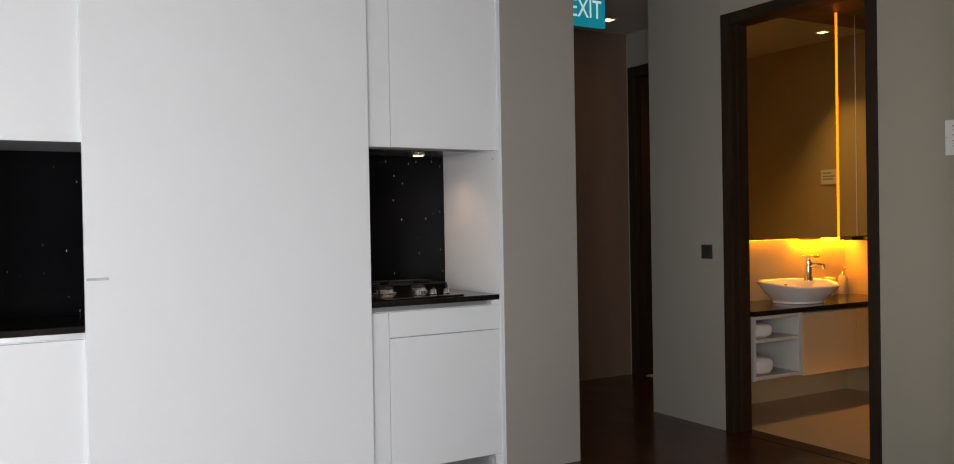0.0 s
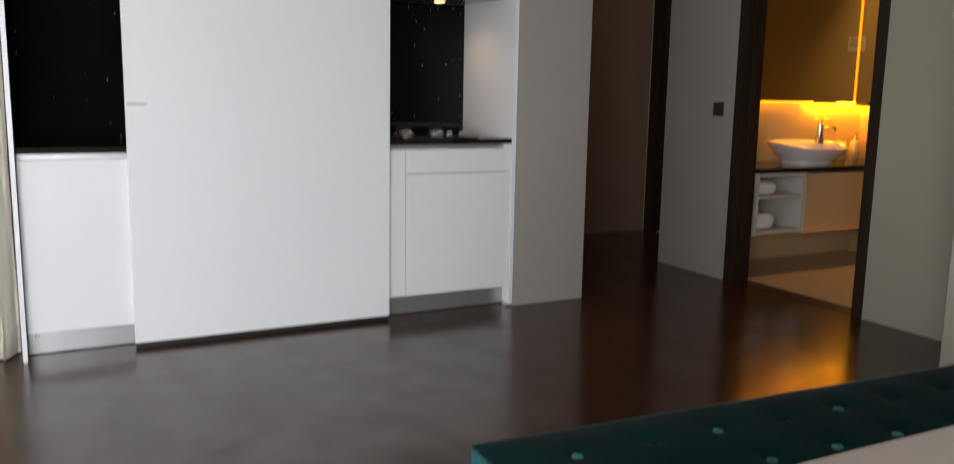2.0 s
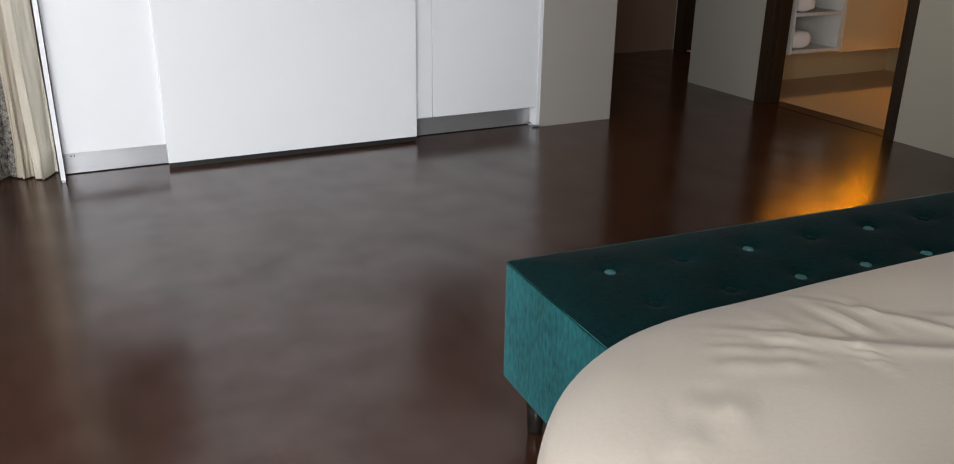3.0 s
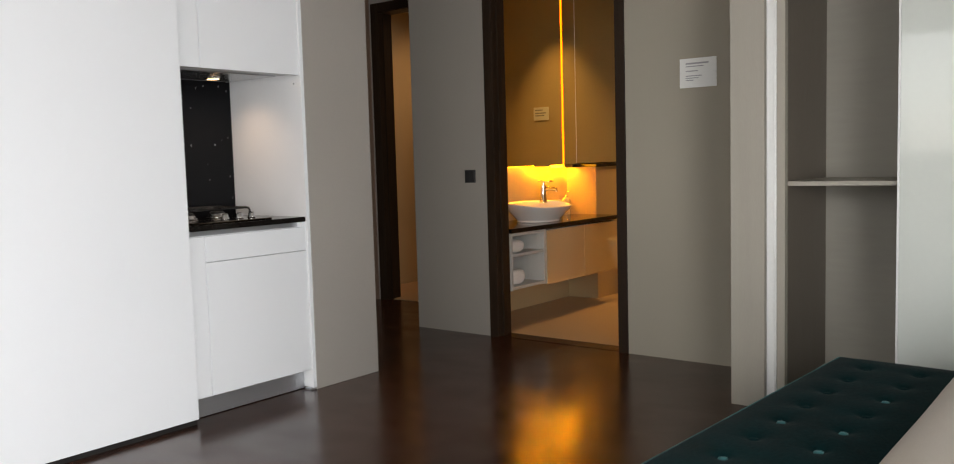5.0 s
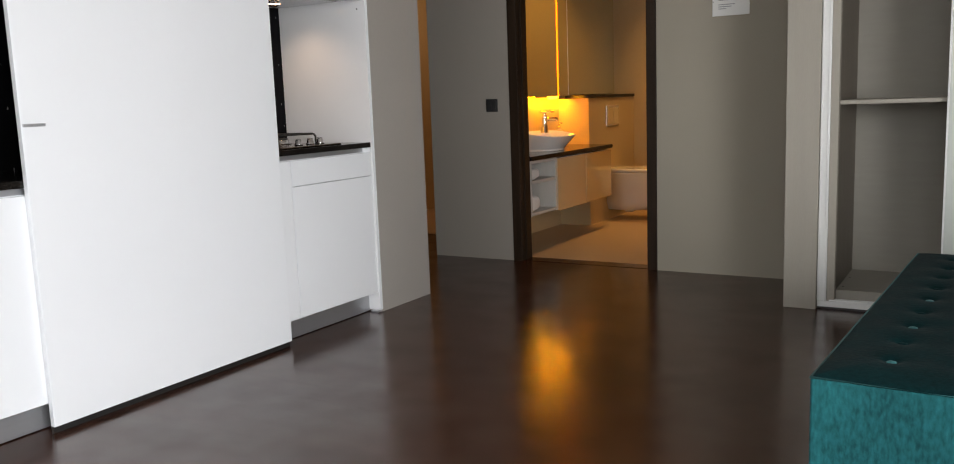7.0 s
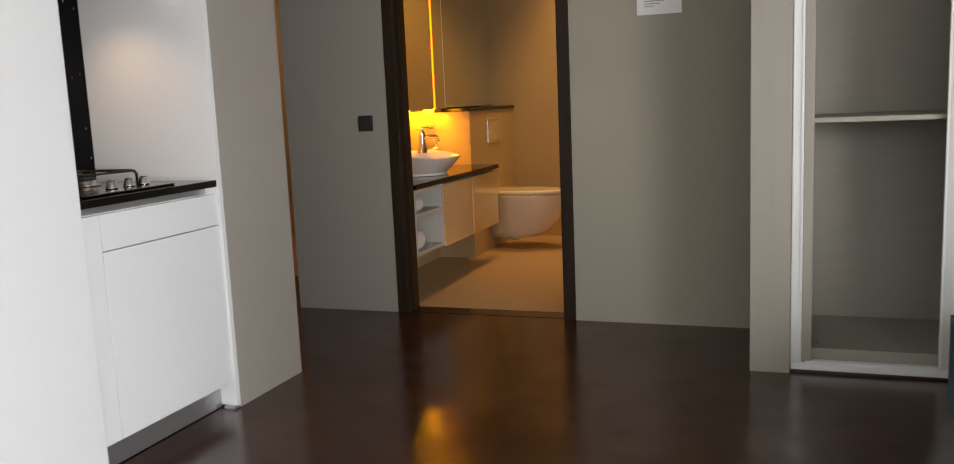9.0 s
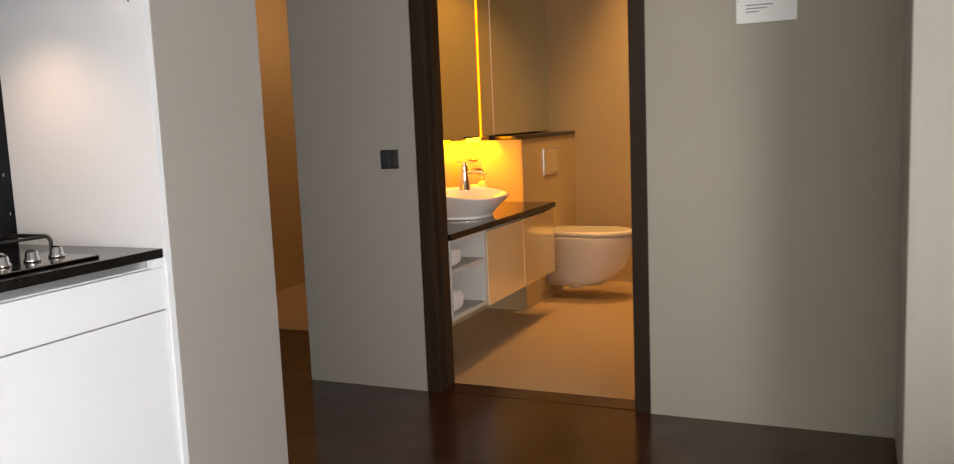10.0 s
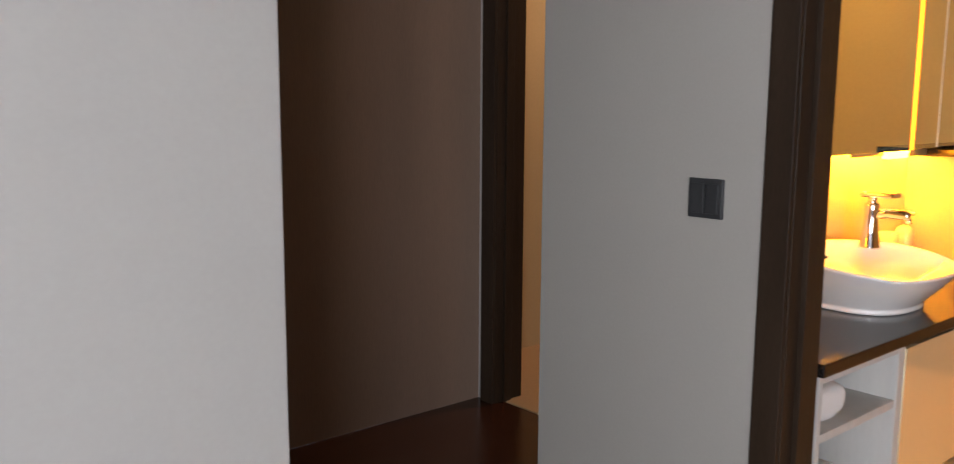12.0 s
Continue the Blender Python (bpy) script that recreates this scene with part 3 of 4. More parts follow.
ex = thing("exit_sign", (3.46, 4.90, 2.50), "teal illuminated exit sign hanging from the lobby ceiling", "exit sign")
part("panel", box(3.29, 3.635, 4.89, 4.915, 2.505, 2.69, bevel=0.002), M_SIGN_GREEN, ex, "teal lit panel")
part("housing", box(3.29, 3.635, 4.885, 4.92, 2.69, 2.74, bevel=0.004), M_ALU, ex)
for x in (3.35, 3.57):
    part("hanger", tube([(x, 4.902, 2.74), (x, 4.902, H)], 0.005, 8), M_ALU, ex)
le = new("letters", lettering("EXIT", 0.165, M_SIGN_TEXT))
le.parent = ex
le.matrix_local = pose(0.020, -0.0115, 0.110, 90, 0, 0) @ Matrix.Diagonal((0.74, 1, 1, 1))


def ceiling_light(x, y, z, label):
    c = thing("ceiling_downlight", (x, y, z), label, "light", "recessed downlights")
    part("bezel", box(x - 0.045, x + 0.045, y - 0.045, y + 0.045, z - 0.006, z, bevel=0.002), M_ALU, c)
    part("lens", box(x - 0.033, x + 0.033, y - 0.033, y + 0.033, z - 0.009, z - 0.006), M_LAMP, c, "glowing warm lens")


ceiling_light(4.30, 5.69, H, "square recessed downlight in the lobby ceiling")
ceiling_light(6.40, 3.775, BC, "square recessed downlight in the bathroom ceiling")
ceiling_light(5.42, 4.08, BC, "square recessed downlight in the bathroom ceiling")

# ---- bathroom ----
VX0, VX1, VF = 4.19, 5.676, 4.205
va = thing("vanity_unit", (4.95, 4.45, 0.28), "wall-hung vanity with open towel shelves and cream gloss doors", "vanity")
part("back_panel", box(VX0, VX1, 4.66, 4.685, 0.28, 0.675), M_VBODY, va)
part("side_panel", box(VX0, VX0 + 0.018, VF, 4.66, 0.28, 0.675, bevel=0.001), M_VBODY, va)
part("divider", box(4.592, 4.625, VF, 4.66, 0.28, 0.675, bevel=0.001), M_VBODY, va)
part("bottom_shelf", box(VX0 + 0.018, 4.592, VF, 4.66, 0.285, 0.305, bevel=0.001), M_VBODY, va)
part("middle_shelf", box(VX0 + 0.018, 4.592, VF + 0.003, 4.66, 0.512, 0.532, bevel=0.001), M_VBODY, va)
part("top_rail", box(VX0 + 0.018, 4.592, VF + 0.002, 4.66, 0.655, 0.675, bevel=0.001), M_VBODY, va)
part("carcass", box(4.627, VX1 - 0.002, VF + 0.02, 4.66, 0.285, 0.665), M_VBODY, va)
part("door", box(4.627, 5.148, VF - 0.002, VF + 0.017, 0.272, 0.662, bevel=0.0015), M_VDOOR, va, "cream high-gloss door")
part("door", box(5.152, VX1, VF - 0.002, VF + 0.017, 0.272, 0.662, bevel=0.0015), M_VDOOR, va, "cream high-gloss door")
solid("stone_worktop", box(VX0 - 0.01, VX1 + 0.008, 4.19, 4.69, 0.677, 0.708, bevel=0.003), M_COUNTER, "black polished stone top on the vanity", "worktop")

bs = thing("wash_basin", (4.86, 4.43, 0.708), "white ceramic vessel basin on the black vanity top", "basin")
prof = [(0.150, 0.0), (0.163, 0.002), (0.164, 0.008), (0.159, 0.012), (0.168, 0.022), (0.202, 0.06), (0.237, 0.105), (0.256, 0.134), (0.262, 0.142), (0.259, 0.147), (0.250, 0.146),
        (0.240, 0.134), (0.215, 0.10), (0.17, 0.062), (0.10, 0.044), (0.03, 0.040)]
bowl = lathe(prof, 56, (4.86, 4.43, 0.708), 1.035, 0.88, 2.5)
for v in bowl.verts:   # the rim dips towards the front
    v.co.z -= 0.030 * min(1.0, max(0.0, (4.50 - v.co.y) / 0.25)) ** 1.5 * ((v.co.z - 0.708) / 0.147) ** 1.5
part("bowl", bowl, M_CERAMIC, bs)
part("waste", lathe([(0.026, 0.0), (0.026, 0.003), (0.02, 0.005), (0.005, 0.0055)], 24, (4.86, 4.43, 0.748)), M_CHROME, bs, "chrome waste")
ov = part("overflow", lathe([(0.012, 0.0), (0.012, 0.003)], 20, (0, 0, 0), 1.0, 0.45), M_SWITCH, bs, "dark overflow slot")
ov.matrix_basis = pose(4.935, 4.597, 0.812, 58, 0, 0)

TX, TY, TZ = 5.088, 4.532, 0.834
tp = thing("basin_tap", (TX, TY, TZ), "short chrome single-lever mixer tap on the basin rim", "tap")
part("body", lathe([(0.036, 0.0), (0.036, 0.005), (0.031, 0.015), (0.025, 0.05), (0.021, 0.085), (0.0205, 0.115), (0.022, 0.135), (0.020, 0.142)], 28, (TX, TY, TZ)), M_CHROME, tp)
part("spout", tube([(TX, TY, 0.938), (TX + 0.012, TY - 0.045, 0.946), (TX + 0.022, TY - 0.095, 0.944), (TX + 0.025, TY - 0.108, 0.937)], 0.0145, 14), M_CHROME, tp)
part("aerator", lathe([(0.0125, 0.0), (0.0125, 0.014)], 18, (TX + 0.024, TY - 0.103, 0.921)), M_CHROME, tp)
part("neck", lathe([(0.013, 0.0), (0.013, 0.022)], 18, (TX, TY, 0.975)), M_CHROME, tp)
part("lever", box(TX - 0.032, TX + 0.032, TY - 0.075, TY + 0.030, 0.996, 1.012, bevel=0.006, seg=3), M_CHROME, tp)
SX, SY = 5.60, 4.645
so = thing("soap_dispenser", (SX, SY, 0.708), "pale soap bottle with a gold pump", "soap dispenser")
part("bottle", lathe([(0.028, 0.0), (0.031, 0.006), (0.031, 0.115), (0.024, 0.133), (0.013, 0.141)], 28, (SX, SY, 0.708), 1, 1, 3.0), M_SOAP, so)
part("collar", lathe([(0.014, 0.0), (0.014, 0.02), (0.006, 0.022), (0.006, 0.045)], 18, (SX, SY, 0.849)), M_CHROME, so)
part("pump", tube([(SX + 0.01, SY + 0.005, 0.899), (SX, SY, 0.901), (SX - 0.03, SY - 0.04, 0.897)], 0.007, 10), M_CHROME, so)
tb = thing("tumbler", (5.45, 4.64, 0.708), "small cream tumbler on the vanity top", "tumbler")
part("wall", lathe([(0.034, 0.0), (0.038, 0.13), (0.035, 0.13), (0.031, 0.006)], 28, (5.45, 4.64, 0.708)), M_SOAP, tb)


def towel(x, z, hw, hh, depth, seed):
    """A towel folded and rolled into a soft block, with the turns showing at its front end."""
    bm = bmesh.new()
    n = 64
    sect = [(0.0, 0.55), (0.004, 0.80), (0.014, 0.94), (0.03, 1.0)] + [(depth * k / 10, 1.0) for k in range(2, 9)] + [(depth - 0.03, 1.0), (depth - 0.012, 0.93), (depth, 0.7)]
    rings = []
    for d, sc in sect:
        ring = []
        for i in range(n):
            a = 2 * math.pi * i / n
            c, q = math.cos(a), math.sin(a)
            k = (abs(c) ** 2.6 + abs(q) ** 2.6) ** (-1 / 2.6)
            lap = -0.006 * math.exp(-((a - 2.2) / 0.09) ** 2) - 0.004 * math.exp(-((a - 5.9) / 0.1) ** 2)
            puff = 0.006 * noise.noise((c * 1.5 + seed, q * 1.5, d * 9)) + lap
            ring.append(bm.verts.new((x + (hw * k * sc + puff) * c, 4.235 + d, z + hh + (hh * k * sc + puff * 0.6) * q)))
        rings.append(ring)
    for a, c in zip(rings, rings[1:]):
        for i in range(n):
            bm.faces.new((a[i], a[(i + 1) % n], c[(i + 1) % n], c[i])).smooth = True
    bm.faces.new(rings[0][::-1]), bm.faces.new(rings[-1])
    bmesh.ops.recalc_face_normals(bm, faces=bm.faces)
    return solid("rolled_towel", bm, M_TOWEL, "rolled white terry towel on a vanity shelf", "towel", "towels on the vanity shelves")


towel(4.315, 0.533, 0.09, 0.043, 0.34, 1)
towel(4.32, 0.306, 0.092, 0.054, 0.34, 3)

mp_ = thing("wall_mirror", (4.84, 4.63, 1.125), "frameless mirror standing proud of the tiled wall", "mirror")
part("backing", box(4.18, 5.485, 4.608, 4.69, 1.14, 2.74), M_VBODY, mp_)
part("glass", box(4.175, 5.487, 4.599, 4.607, 1.125, 2.742, bevel=0.001), M_MIRROR, mp_)
mc = thing("mirror_cabinet", (5.95, 4.64, 1.128), "mirror-fronted cabinet standing over the black ledge", "bathroom cabinet")
part("carcass", box(5.512, 6.758, 4.618, 4.688, 1.134, 2.74), M_SIDE, mc, "olive-beige carcass")
part("narrow_door", box(5.510, 5.6985, 4.598, 4.616, 1.130, 2.74, bevel=0.0008), M_MIRROR, mc)
part("door", box(5.7055, 6.757, 4.598, 4.616, 1.134, 2.74, bevel=0.0008), M_MIRROR, mc)
part("edge_strip", box(5.6995, 5.7045, 4.596, 4.616, 1.132, 2.74), M_ALU, mc, "pale edge strip between the doors")
lv = thing("led_strip", (5.50, 4.61, 1.125), "glowing amber light strip in the mirror corner", "light strip")
part("profile", box(5.489, 5.508, 4.608, 4.688, 1.128, 2.74), M_ALU, lv)
part("diffuser", box(5.4875, 5.5085, 4.596, 4.6075, 1.126, 2.738, bevel=0.002), M_LED, lv, "glowing amber diffuser")
lb = thing("mirror_underlight", (5.0, 4.66, 1.10), "amber light bar under the mirror", "light strip")
part("diffuser", box(4.25, 5.095, 4.635, 4.660, 1.122, 1.139), M_LED_SOFT, lb, "glowing amber diffuser")
part("full_diffuser", box(5.10, 5.485, 4.630, 4.652, 1.123, 1.139, bevel=0.003), M_LED_HID, lb, "glowing amber diffuser")
# lips added to keep the strong bars behind them from reflecting in the floor
part("added_lip", box(5.10, 5.325, 4.616, 4.619, 1.112, 1.139), M_SIDE, lb, "narrow lip added to shield the floor from the bar")
part("added_lip", box(5.325, 5.485, 4.6235, 4.6265, 1.108, 1.139), M_SIDE, lb)
part("added_lip", box(5.540, 5.674, 4.622, 4.625, 1.104, 1.1295), M_SIDE, lb)
part("hot_diffuser", box(5.325, 5.485, 4.602, 4.622, 1.100, 1.1235, bevel=0.003), M_LED_HOT, lb, "brightest part of the bar")
part("corner_diffuser", box(5.555, 5.672, 4.640, 4.668, 1.112, 1.1285, bevel=0.003), M_LED_HID, lb, "brightest part of the bar")
structure("trim_soffit", box(4.16, 6.76, 4.30, 4.69, 2.745, BC), M_SOFFIT, "walnut soffit over the mirrors", "soffit")

fp = thing("flush_plate", (6.21, 4.405, 0.93), "pale square flush plate on the cistern boxing", "flush plate")
part("plate", box(6.065, 6.355, 4.396, 4.405, 0.842, 1.028, bevel=0.003), M_CHROME, fp)
part("button", box(6.082, 6.206, 4.391, 4.3965, 0.862, 1.008, bevel=0.002), M_SOAP, fp)
part("button", box(6.214, 6.338, 4.391, 4.3965, 0.862, 1.008, bevel=0.002), M_SOAP, fp)


def toilet(cx, y0, y1):
    """Wall-hung pan: D-shaped rings from the underside up, with seat and lid."""
    t = thing("toilet", (cx, y1, 0.07), "white wall-hung ceramic toilet with closed lid", "toilet")

    def dring(z, half, front, n=28):
        pts = []
        back = y1 - 0.002
        straight = front + half * 1.55
        pts.append((cx + half * 0.96, back, z))
        for i in range(n + 1):
            a = math.pi * i / n
            pts.append((cx + half * math.copysign(abs(math.cos(a)) ** 0.94, math.cos(a)), straight - (straight - front) * math.sin(a) ** 0.94, z))
        pts.append((cx - half * 0.96, back, z))
        return pts

    def loft(rings):
        bm = bmesh.new()
        R = [[bm.verts.new(p) for p in r] for r in rings]
        for a, c in zip(R, R[1:]):
            for i in range(len(a)):
                j = (i + 1) % len(a)
                bm.faces.new((a[i], a[j], c[j], c[i]))
        bm.faces.new(R[0][::-1]), bm.faces.new(R[-1])
        bmesh.ops.recalc_face_normals(bm, faces=bm.faces)
        for f in bm.faces:
            f.smooth = len(f.verts) < 5
        return bm

    part("bowl", loft([dring(0.085, 0.085, y0 + 0.30), dring(0.092, 0.115, y0 + 0.225), dring(0.14, 0.146, y0 + 0.135), dring(0.23, 0.168, y0 + 0.055),
                       dring(0.33, 0.179, y0 + 0.018), dring(0.421, 0.185, y0 + 0.003), dring(0.430, 0.184, y0 + 0.005)]), M_CERAMIC, t)
    part("seat", loft([dring(0.430, 0.168, y0 + 0.018), dring(0.434, 0.168, y0 + 0.018), dring(0.437, 0.166, y0 + 0.020)]), M_CERAMIC, t)
    part("lid", loft([dring(0.437, 0.184, y0 + 0.002), dring(0.441, 0.187, y0 - 0.002), dring(0.455, 0.187, y0 - 0.002), dring(0.463, 0.182, y0 + 0.005), dring(0.467, 0.165, y0 + 0.024)]), M_CERAMIC, t)
    part("waste_elbow", lathe([(0.034, 0.0), (0.045, 0.006), (0.048, 0.03)], 24, (cx, y1 - 0.16, 0.062)), M_CERAMIC, t, "white outlet boss under the bowl")


toilet(6.21, 3.825, 4.405)
pn = thing("bathroom_notice", (6.76, 3.55, 1.56), "small pale notice on the tiled end wall", "notice")
part("card", box(6.754, 6.759, 3.46, 3.64, 1.565, 1.695, bevel=0.001), M_PAPER, pn)
for z, w in ((1.66, 0.09), (1.63, 0.13), (1.605, 0.11)):
    part("print_line", box(6.7532, 6.754, 3.48, 3.48 + w, z, z + 0.012), M_INK, pn)

# ---- bench ----
BX0, BX1, BY0, BY1, BZ0, BZ1 = 0.89, 2.715, 1.27, 1.757, 0.13, 0.42
bn = thing("upholstered_bench", (BX0, BY1, 0), "teal velvet button-tufted bench at the foot of the bed", "bench")
buttons = [(1.063 + 0.1825 * i, y) for i in range(9) for y in (1.603, 1.434)]


def bench_top():
    bm = bmesh.new()
    nx, ny = 220, 74
    grid = []
    for i in range(nx + 1):
        row = []
        for j in range(ny + 1):
            x, y = BX0 + (BX1 - BX0) * i / nx, BY0 + (BY1 - BY0) * j / ny
            d = min(x - BX0, BX1 - x, y - BY0, BY1 - y)
            e = min(1.0, d / 0.15)
            z = BZ1 - 0.004 * max(0.0, 1 - d / 0.012) ** 2 + 0.020 * e * (2 - e)
            for px, py in buttons:
                q = (x - px) ** 2 + (y - py) ** 2
                if q < 0.012:
                    z -= 0.010 * math.exp(-q / 0.0004) + 0.006 * math.exp(-q / 0.0028)
            z += 0.0012 * noise.noise((x * 9, y * 9, 0))
            row.append(bm.verts.new((x, y, z)))
        grid.append(row)
    for i in range(nx):
        for j in range(ny):
            bm.faces.new((grid[i][j], grid[i + 1][j], grid[i + 1][j + 1], grid[i][j + 1])).smooth = True
    return bm


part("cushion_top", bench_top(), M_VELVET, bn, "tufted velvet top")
# boxing takes the lightened copy of the top's velvet
part("base", box(BX0, BX1, BY0, BY1, BZ0, BZ1 - 0.003, bevel=0.007, seg=3), M_VELVET_SIDE, bn, "teal velvet boxing, window light in its colour")
loop = [(BX0 + 0.002, BY0 + 0.002), (BX1 - 0.002, BY0 + 0.002), (BX1 - 0.002, BY1 - 0.002), (BX0 + 0.002, BY1 - 0.002)]
part("piping", tube([(x, y, BZ1 - 0.003) for x, y in loop], 0.0036, 8, True), M_PIPING, bn, "teal piping")
GLINTS = (0, 4, 5, 7, 8, 9, 13)   # buttons whose sheen is painted as a pale colour, counted along the bench
for k, (px, py) in enumerate(buttons):
    part("button", lathe([(0.0125, 0.0), (0.0135, 0.003), (0.0115, 0.0065), (0.006, 0.0085), (0.001, 0.009)], 18, (px, py, BZ1 + 0.0035)),
         M_BUTTON if k in GLINTS else M_VELVET, bn, "satin button, sheen painted pale" if k in GLINTS else "")
for lx in (BX0 + 0.06, BX1 - 0.06):
    for ly in (BY0 + 0.06, BY1 - 0.06):
        part("leg", lathe([(0.018, 0.0), (0.02, 0.003), (0.028, 0.137)], 4, (lx, ly, 0.0)), M_BLACKWOOD, bn, "short black tapered leg")
bn.rotation_euler.z = radians(-3.2)

# ---- bed ----
bd = thing("bed", (1.6, 0.0, 0), "bed with a crumpled champagne satin duvet", "bed")


def duvet():
    bm = bmesh.new()
    X0, X1, Y0, Y1 = 0.447, 2.78, -1.05, 1.190
    R0 = 0.45
    prof = [(0.05, 0.10), (0.02, 0.22), (0.005, 0.34), (0.0, 0.44), (0.004, 0.505), (0.015, 0.543), (0.044, 0.569), (0.09, 0.592), (0.16, 0.607), (0.25, 0.614), (0.34, 0.617)]
    per = 1200
    fine = []
    for i in range(len(prof) - 1):
        p0, p1, p2, p3 = prof[max(i - 1, 0)], prof[i], prof[i + 1], prof[min(i + 2, len(prof) - 1)]
        for k in range(5):
            f = k / 5
            fine.append(tuple(0.5 * (2 * b + (c - a) * f + (2 * a - 5 * b + 4 * c - d) * f * f + (3 * b - a - 3 * c + d) * f ** 3) for a, b, c, d in zip(p0, p1, p2, p3)))
    prof = fine + [prof[-1]]

    def rr(inset, k):
        r = max(R0 - inset * 0.6, 0.05)
        x0, x1, y0, y1 = X0 + inset, X1 - inset, Y0 + inset, Y1 - inset
        segs = [("l", (x0 + r, y0), (x1 - r, y0)), ("a", (x1 - r, y0 + r), -90), ("l", (x1, y0 + r), (x1, y1 - r)), ("a", (x1 - r, y1 - r), 0),
                ("l", (x1 - r, y1), (x0 + r, y1)), ("a", (x0 + r, y1 - r), 90), ("l", (x0, y1 - r), (x0, y0 + r)), ("a", (x0 + r, y0 + r), 180)]
        n = per // 8 + 1
        pts = []
        for s in segs:
            for i in range(n):
                f = i / n
                if s[0] == "l":
                    pts.append((s[1][0] + (s[2][0] - s[1][0]) * f, s[1][1] + (s[2][1] - s[1][1]) * f))
                else:
                    a = radians(s[2] + 90 * f)
                    pts.append((s[1][0] + r * math.cos(a), s[1][1] + r * math.sin(a)))
        return pts

    rn = random.Random(11)
    folds = []
    # broad puffs over the whole cover
    for k in range(12):
        folds.append((rn.uniform(0.5, 2.7), rn.uniform(-0.9, 0.9), rn.uniform(-1.3, 1.3), rn.uniform(0.2, 0.45), rn.uniform(0.06, 0.10), rn.uniform(0.006, 0.011)))
    # thin creases that run down over the foot corner
    for k in range(10):
        folds.append((0.60 + 0.052 * k, 0.86 + 0.012 * k + rn.uniform(-0.06, 0.05), 0.85 + 0.05 * k + rn.uniform(-0.18, 0.18), rn.uniform(0.05, 0.10), rn.uniform(0.0065, 0.010), rn.uniform(0.003, 0.0055)))
    # long soft drag lines from the foot towards the middle
    for k in range(6):
        folds.append((1.00 + 0.15 * k, 0.92 - 0.05 * k + rn.uniform(-0.08, 0.06), -0.75 + rn.uniform(-0.3, 0.3), rn.uniform(0.16, 0.30), rn.uniform(0.010, 0.018), rn.uniform(0.003, 0.006)))
    folds = [(cx, cy, math.cos(g), math.sin(g), ln, wd_, am, rn.uniform(-0.9, 0.9)) for cx, cy, g, ln, wd_, am in folds]

    def wr(x, y, z):
        h = 0.010 * noise.noise((x * 1.7 + y, y * 1.8 - x * 1.4, z * 1.2)) + 0.002 * noise.noise((x * 8, y * 7, z * 2.5 + 4))
        for cx, cy, c, q, ln, wd_, am, bend in folds:
            u, v = (x - cx) * c + (y - cy) * q, -(x - cx) * q + (y - cy) * c
            if abs(u) < 2.2 * ln:
                v -= bend * u * u
                if abs(v) < 4 * wd_:
                    e = v / wd_
                    h += am * (1.2 * math.exp(-abs(e) ** 1.5) - 0.7 * math.exp(-((e - 1.6) ** 2))) * math.exp(-((u / ln) ** 4))
        return h * (1 - 0.6 * min(1.0, max(0.0, (y - 0.98) / 0.15)))

    rings = []
    for inset, z in prof:
        ring = []
        for x, y in rr(inset, 0):
            dx, dy = x - 1.6, y - 0.0
            w = wr(x, y, z)
            L_ = math.hypot(dx, dy)
            side = max(0.0, 1 - (z - 0.1) / 0.45)
            ring.append(bm.verts.new((x + dx / L_ * w * (0.4 + side), y + dy / L_ * w * (0.4 + side), z + w * (1 - side))))
        rings.append(ring)
    for s in [1 - 0.012 * k for k in range(1, 76)]:
        ring = []
        for x, y in rr(0.34, 0):
            xx, yy = 1.6 + (x - 1.6) * s, 0.04 + (y - 0.04) * s
            ring.append(bm.verts.new((xx, yy, 0.617 + 0.02 * (1 - s) + wr(xx, yy, 0.617))))
        rings.append(ring)
    n = len(rings[0])
    for a, c in zip(rings, rings[1:]):
        for i in range(n):
            bm.faces.new((a[i], a[(i + 1) % n], c[(i + 1) % n], c[i])).smooth = True
    bm.faces.new(rings[-1])
    return bm


part("duvet", duvet(), M_LINEN, bd, "champagne satin duvet with soft creases")
part("divan", box(0.62, 2.60, -1.1, 0.98, 0.03, 0.40, bevel=0.02), M_BLACKWOOD, bd)
part("headboard", box(0.5, 2.72, -1.195, -1.12, 0.0, 1.1, bevel=0.02), M_VELVET, bd)

# ---- wardrobe ----
wd = thing("wardrobe", (3.65, 1.1, 0), "open built-in wardrobe with taupe interior and white sliding doors", "wardrobe")
part("jamb", box(3.306, 3.996, 2.147, 2.305, 0.0, H, bevel=0.002), M_JAMB, wd, "taupe veneer end jamb")
part("side_panel", box(3.375, 3.95, 2.063, 2.0885, 0.045, H), M_LAMINATE_SHADED, wd, "taupe laminate side, shade in its colour")
part("back_panel", box(3.95, 3.985, -0.4, 2.0885, 0.045, H), M_LAMINATE, wd)
part("floor_panel", box(3.378, 3.95, -0.4, 2.070, 0.0, 0.095, bevel=0.001), M_LAMINATE, wd)
part("partition", box(3.42, 3.95, 1.42, 1.438, 0.095, H), M_LAMINATE, wd)
part("shelf", box(3.376, 3.948, 1.44, 2.069, 1.026, 1.046, bevel=0.001), M_JAMB, wd)
